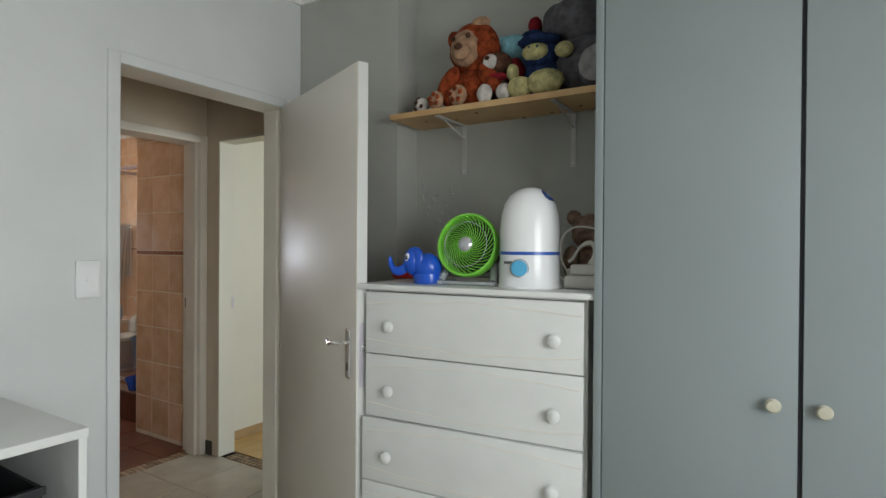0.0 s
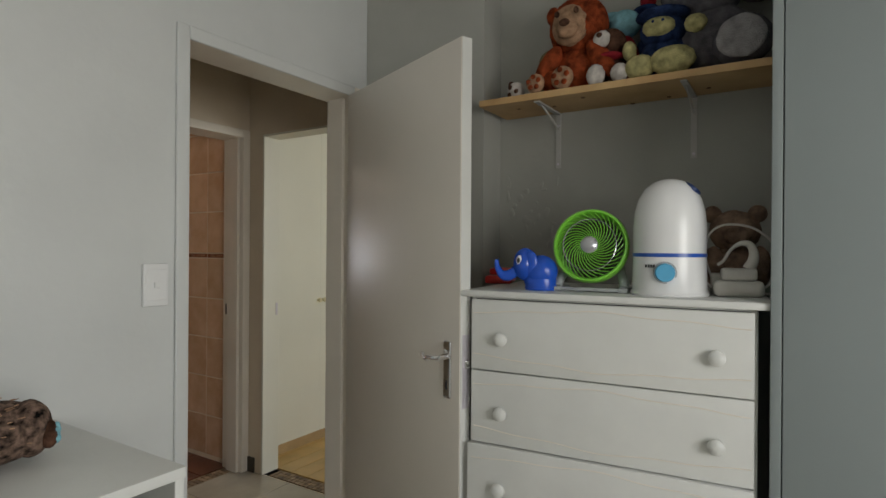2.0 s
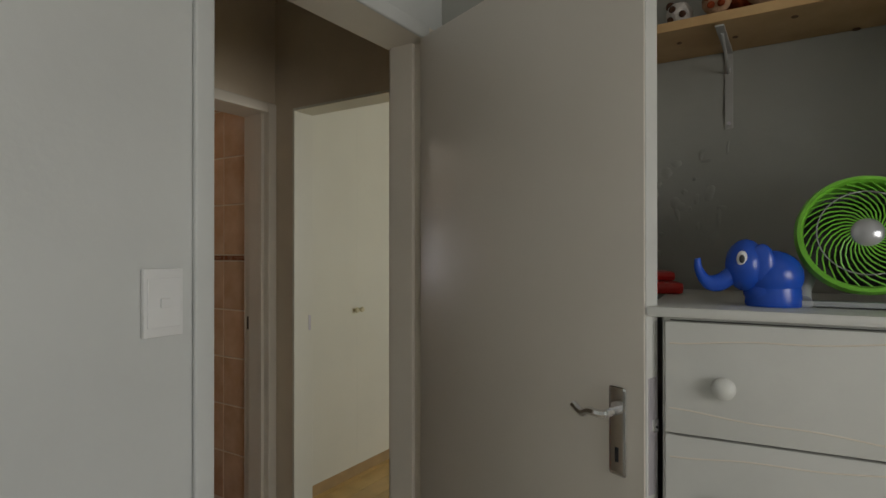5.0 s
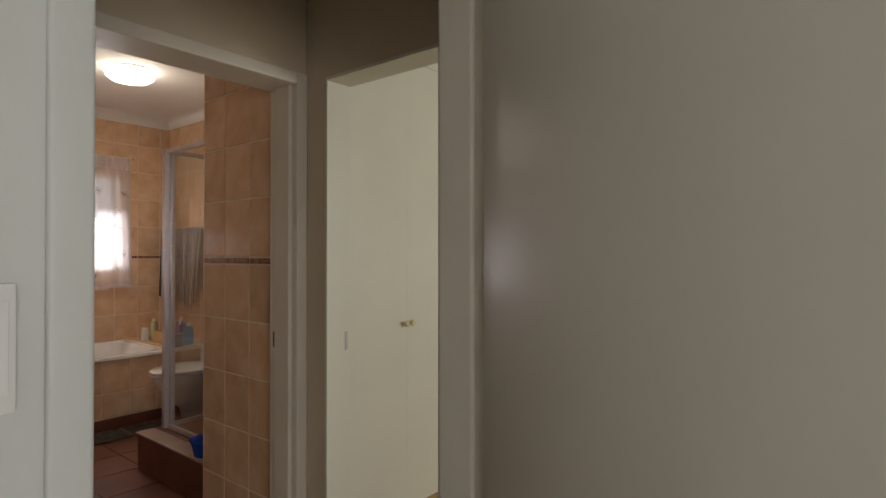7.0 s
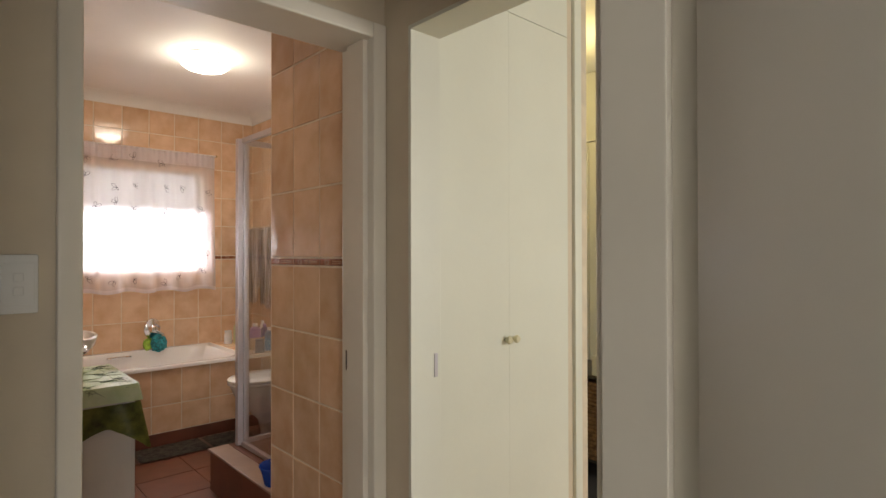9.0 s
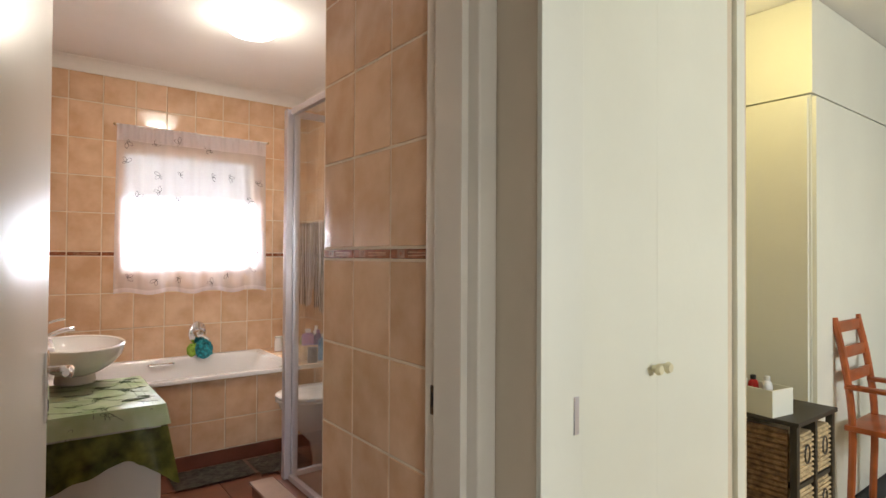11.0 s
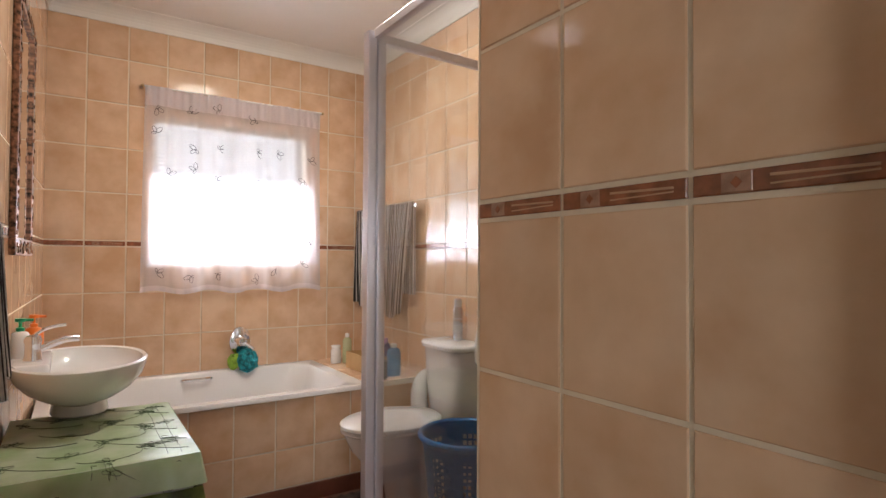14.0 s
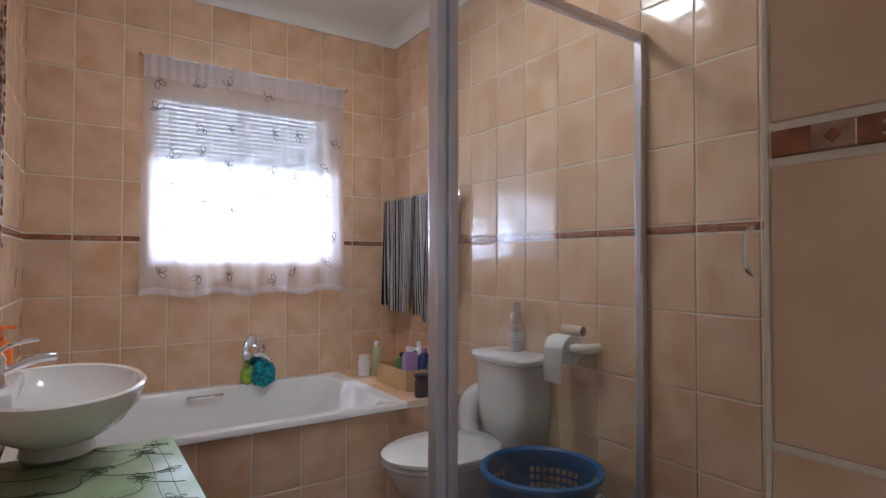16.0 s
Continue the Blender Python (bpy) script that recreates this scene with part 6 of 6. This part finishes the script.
bottle((3.17, 1.55, 0.611), 0.028, 0.15, mat("red_bottle", (0.5, 0.02, 0.02), 0.3), BLACK, "small red bottle in the box")
bottle((3.15, 1.60, 0.611), 0.026, 0.20, BLACK, BLACK, "black can in the box", 0.9)
chair = thing("wooden_chair", (3.98, 1.18, 0), "orange-brown varnished wooden chair with a curved back", "chair")
part("seat", box(-0.2, 0.2, -0.2, 0.2, 0.43, 0.46, 0.01), CHERRY, chair, smooth=True)
for x in (-0.17, 0.17):
    part("leg", tube([(x, -0.17, 0), (x, -0.16, 0.43)], 0.017), CHERRY, chair, smooth=True)
    part("back_post", tube(smoothed([(x, 0.18, 0.0), (x, 0.17, 0.45), (x, 0.20, 0.75), (x, 0.25, 1.0)], 5), 0.018), CHERRY, chair, smooth=True)
    part("armrest", box(x - 0.028, x + 0.028, -0.22, 0.20, 0.640, 0.662, 0.008), CHERRY, chair, "", True)
    part("arm_post", tube([(x, -0.17, 0.43), (x, -0.18, 0.645)], 0.016), CHERRY, chair, smooth=True)
for z, y in ((0.70, 0.195), (0.82, 0.215), (0.95, 0.24)):
    part("back_slat", box(-0.16, 0.16, y - 0.008, y + 0.008, z - 0.03, z + 0.03, 0.006), CHERRY, chair, smooth=True)

# ---- tiles, planks and other pieces, last ----
bpy.context.view_layer.update()
SHARED = {}


def piece(parent, name, w, h, t, material, m, bevel=0.0016):
    """One tile: w by h, t proud, centred, face up its local z; alike sizes share one mesh."""
    key = (name, round(w, 3), round(h, 3), material.name)
    if key not in SHARED:
        a, b, s = w / 2, h / 2, bevel
        v = [(-a, -b, 0), (a, -b, 0), (a, b, 0), (-a, b, 0), (-a, -b, t - s), (a, -b, t - s), (a, b, t - s), (-a, b, t - s), (-a + s, -b + s, t), (a - s, -b + s, t), (a - s, b - s, t), (-a + s, b - s, t)]
        f = [(0, 1, 5, 4), (1, 2, 6, 5), (2, 3, 7, 6), (3, 0, 4, 7), (4, 5, 9, 8), (5, 6, 10, 9), (6, 7, 11, 10), (7, 4, 8, 11), (8, 9, 10, 11)]
        me = bpy.data.meshes.new(name)
        me.from_pydata(v, [], f)
        me.materials.append(material)
        SHARED[key] = me
    ob = new(name, SHARED[key])
    ob.parent = parent
    ob.matrix_world = m
    return ob


rt = random.Random(7)


def cut(rect, hole):
    """What is left of a rectangle (u0, u1, v0, v1) outside a hole."""
    if not hole:
        return [rect]
    u0, u1, v0, v1 = rect
    a, b, c, d = hole
    if u1 <= a or u0 >= b or v1 <= c or v0 >= d:
        return [rect]
    out = []
    if u0 < a:
        out.append((u0, a, v0, v1))
    if u1 > b:
        out.append((b, u1, v0, v1))
    lo, hi = max(u0, a), min(u1, b)
    if v0 < c:
        out.append((lo, hi, v0, c))
    if v1 > d:
        out.append((lo, hi, d, v1))
    return out


def tile_wall(parent, place, u0, u1, anchor, pitch, bands, hole=None, border=True, flip=False):
    """Tiles a wall between u0 and u1; place(u, z) is the pose of a tile there, with its face up local z."""
    g = 0.0075
    start = anchor - math.ceil((anchor - u0) / pitch) * pitch
    k = 0
    while start + k * pitch < u1 - 0.012:
        a, b = max(u0, start + k * pitch), min(u1, start + (k + 1) * pitch)
        k += 1
        if b - a < 0.012:
            continue
        for lo, hi in bands:
            for p, q, r, s in cut((a, b, lo, hi), hole):
                if q - p > 0.012 and s - r > 0.012:
                    wob = pose(0, 0, 0, 0.25 * (rt.random() - 0.5), 0.25 * (rt.random() - 0.5), 0)
                    piece(parent, "tile", q - p - g, s - r - g, 0.003, TILE, place((p + q) / 2, (r + s) / 2) @ wob)
        if border:
            for p, q, r, s in cut((a, b, 1.2995, 1.3315), hole):
                if q - p > 0.03:
                    piece(parent, "border_tile", q - p - g, s - r - g, 0.0036, BORDER, place((p + q) / 2, (r + s) / 2))
                    if q - p > 0.19:
                        o, c = (q - 0.055, q - 0.137) if flip else (p + 0.055, p + 0.137)
                        piece(parent, "border_ornament", 0.036, 0.0235, 0.0044, BORDER_PALE, place(o, (r + s) / 2))
                        piece(parent, "border_ornament", 0.011, 0.011, 0.0052, BORDER, place(o, (r + s) / 2) @ pose(0, 0, 0, 0, 0, 45))
                        piece(parent, "border_line", 0.095, 0.0035, 0.0042, BORDER_LINE, place(c, (r + s) / 2 + 0.003) @ pose(0, 0, 0, 0, 0, -1.2), 0.0008)
                        piece(parent, "border_line", 0.095, 0.0025, 0.0042, BORDER_LINE, place(c, (r + s) / 2 - 0.004) @ pose(0, 0, 0, 0, 0, 1.5), 0.0008)
    return parent


FULL = list(zip(ROWS, ROWS[1:])) + list(zip(UPPER, UPPER[1:]))
OB = bpy.data.objects
tile_wall(OB["wall_bath_window"], lambda u, z: pose(u, WIN_Y - GR, z, 90, 0, 0), LEFT_X, RIGHT_X, 0.643, 0.2008, FULL[2:], (WX0, WX1, WZ0, WZ1))
tile_wall(OB["wall_bath_right"], lambda u, z: pose(RIGHT_X - GR, u, z, 90, 0, -90), 2.0, WIN_Y, 3.60, 0.2048, FULL, flip=True)
tile_wall(OB["wall_shower_return"], lambda u, z: pose(RET_X - GR, u, z, 90, 0, -90), BATH_Y1 + 0.016, RET_Y, 1.790, 0.2045, FULL, flip=True)
tile_wall(OB["wall_bath_left"], lambda u, z: SKEW @ pose(LEFT_X + GR, u, z, 90, 0, 90), 1.40, WIN_Y - 0.01, 4.835, 0.2048, FULL)
tile_wall(OB["front_panel"], lambda u, z: pose(u, 3.9835, z, 90, 0, 0), LEFT_X, RIGHT_X, 0.643, 0.2008, [(0.087, 0.278), (0.278, 0.530)], border=False)
tile_wall(OB["wall_tub_ledge"], lambda u, z: pose(u, z, 0.5555, 0, 0, 0), 1.95, RIGHT_X, 1.95, 0.2, [(3.987, 4.18), (4.18, 4.40), (4.40, 4.62), (4.62, 4.82)], border=False)
part("edge_bead", box(RET_X - 0.006, RET_X - 0.001, RET_Y - 0.001, RET_Y + 0.004, 0, 2.56, 0.0015), GROUT, OB["wall_shower_return"], "pale tile edge bead")

# floors
floor = structure("floor_hall", box(-2.75, END_X + 0.02, 0.07, 1.27, -0.1, -0.006), GROUT, "large cream floor tiles in the hall", "floor")
x = 0.81 - 9 * 0.405
while x < END_X:
    for y0, y1 in ((0.07, 0.435), (0.435, 0.84), (0.84, 1.268)):
        a, b = max(x, -2.7), min(x + 0.405, END_X + 0.02)
        if b - a > 0.03:
            piece(floor, "floor_tile", b - a - 0.006, y1 - y0 - 0.006, 0.006, GREY_TILE, pose((a + b) / 2, (y0 + y1) / 2, -0.006))
    x += 0.405
bfloor = structure("floor_bath", box(0.2, RIGHT_X, 1.27, WIN_Y, -0.1, -0.006), mat("dark_grout", (0.24, 0.17, 0.13), 0.8), "red-brown ceramic bathroom floor", "floor")
for i in range(6):
    for j in range(9):
        a, b = 0.33 + i * 0.333, min(RIGHT_X, 0.33 + (i + 1) * 0.333)
        c, d = 1.36 + j * 0.333, min(3.97, 1.36 + (j + 1) * 0.333)
        if d - c > 0.03 and b - a > 0.03:
            piece(bfloor, "floor_tile", b - a - 0.005, d - c - 0.005, 0.006, RED_TILE, pose((a + b) / 2, (c + d) / 2, -0.006))
for i in range(24):
    for j in range(3):
        piece(bfloor, "mosaic_stone", 0.028, 0.026, 0.007, MOSAIC, pose(0.372 + i * 0.033, 1.276 + 0.029 * j, -0.006, 0, 0, 8 * (rt.random() - 0.5)))
for i in range(22):
    for j in range(3):
        piece(floor, "mosaic_stone", 0.028, 0.026, 0.007, MOSAIC, pose(END_X + 0.034 + 0.030 * j, 0.285 + i * 0.0345, -0.006, 0, 0, 8 * (rt.random() - 0.5)))
rfloor = OB["floor_room"]
for i in range(22):
    y = 1.26 - i * 0.125
    x = END_X + 0.118 - 0.5 * (i % 3) * 0.4
    while x < 4.6:
        a, b = max(x, END_X + 0.122), min(x + 1.2, 4.6)
        if b - a > 0.05:
            piece(rfloor, "plank", b - a - 0.002, 0.1225, 0.010, LAMINATE, pose((a + b) / 2, y, -0.010), 0.001)
        x += 1.2
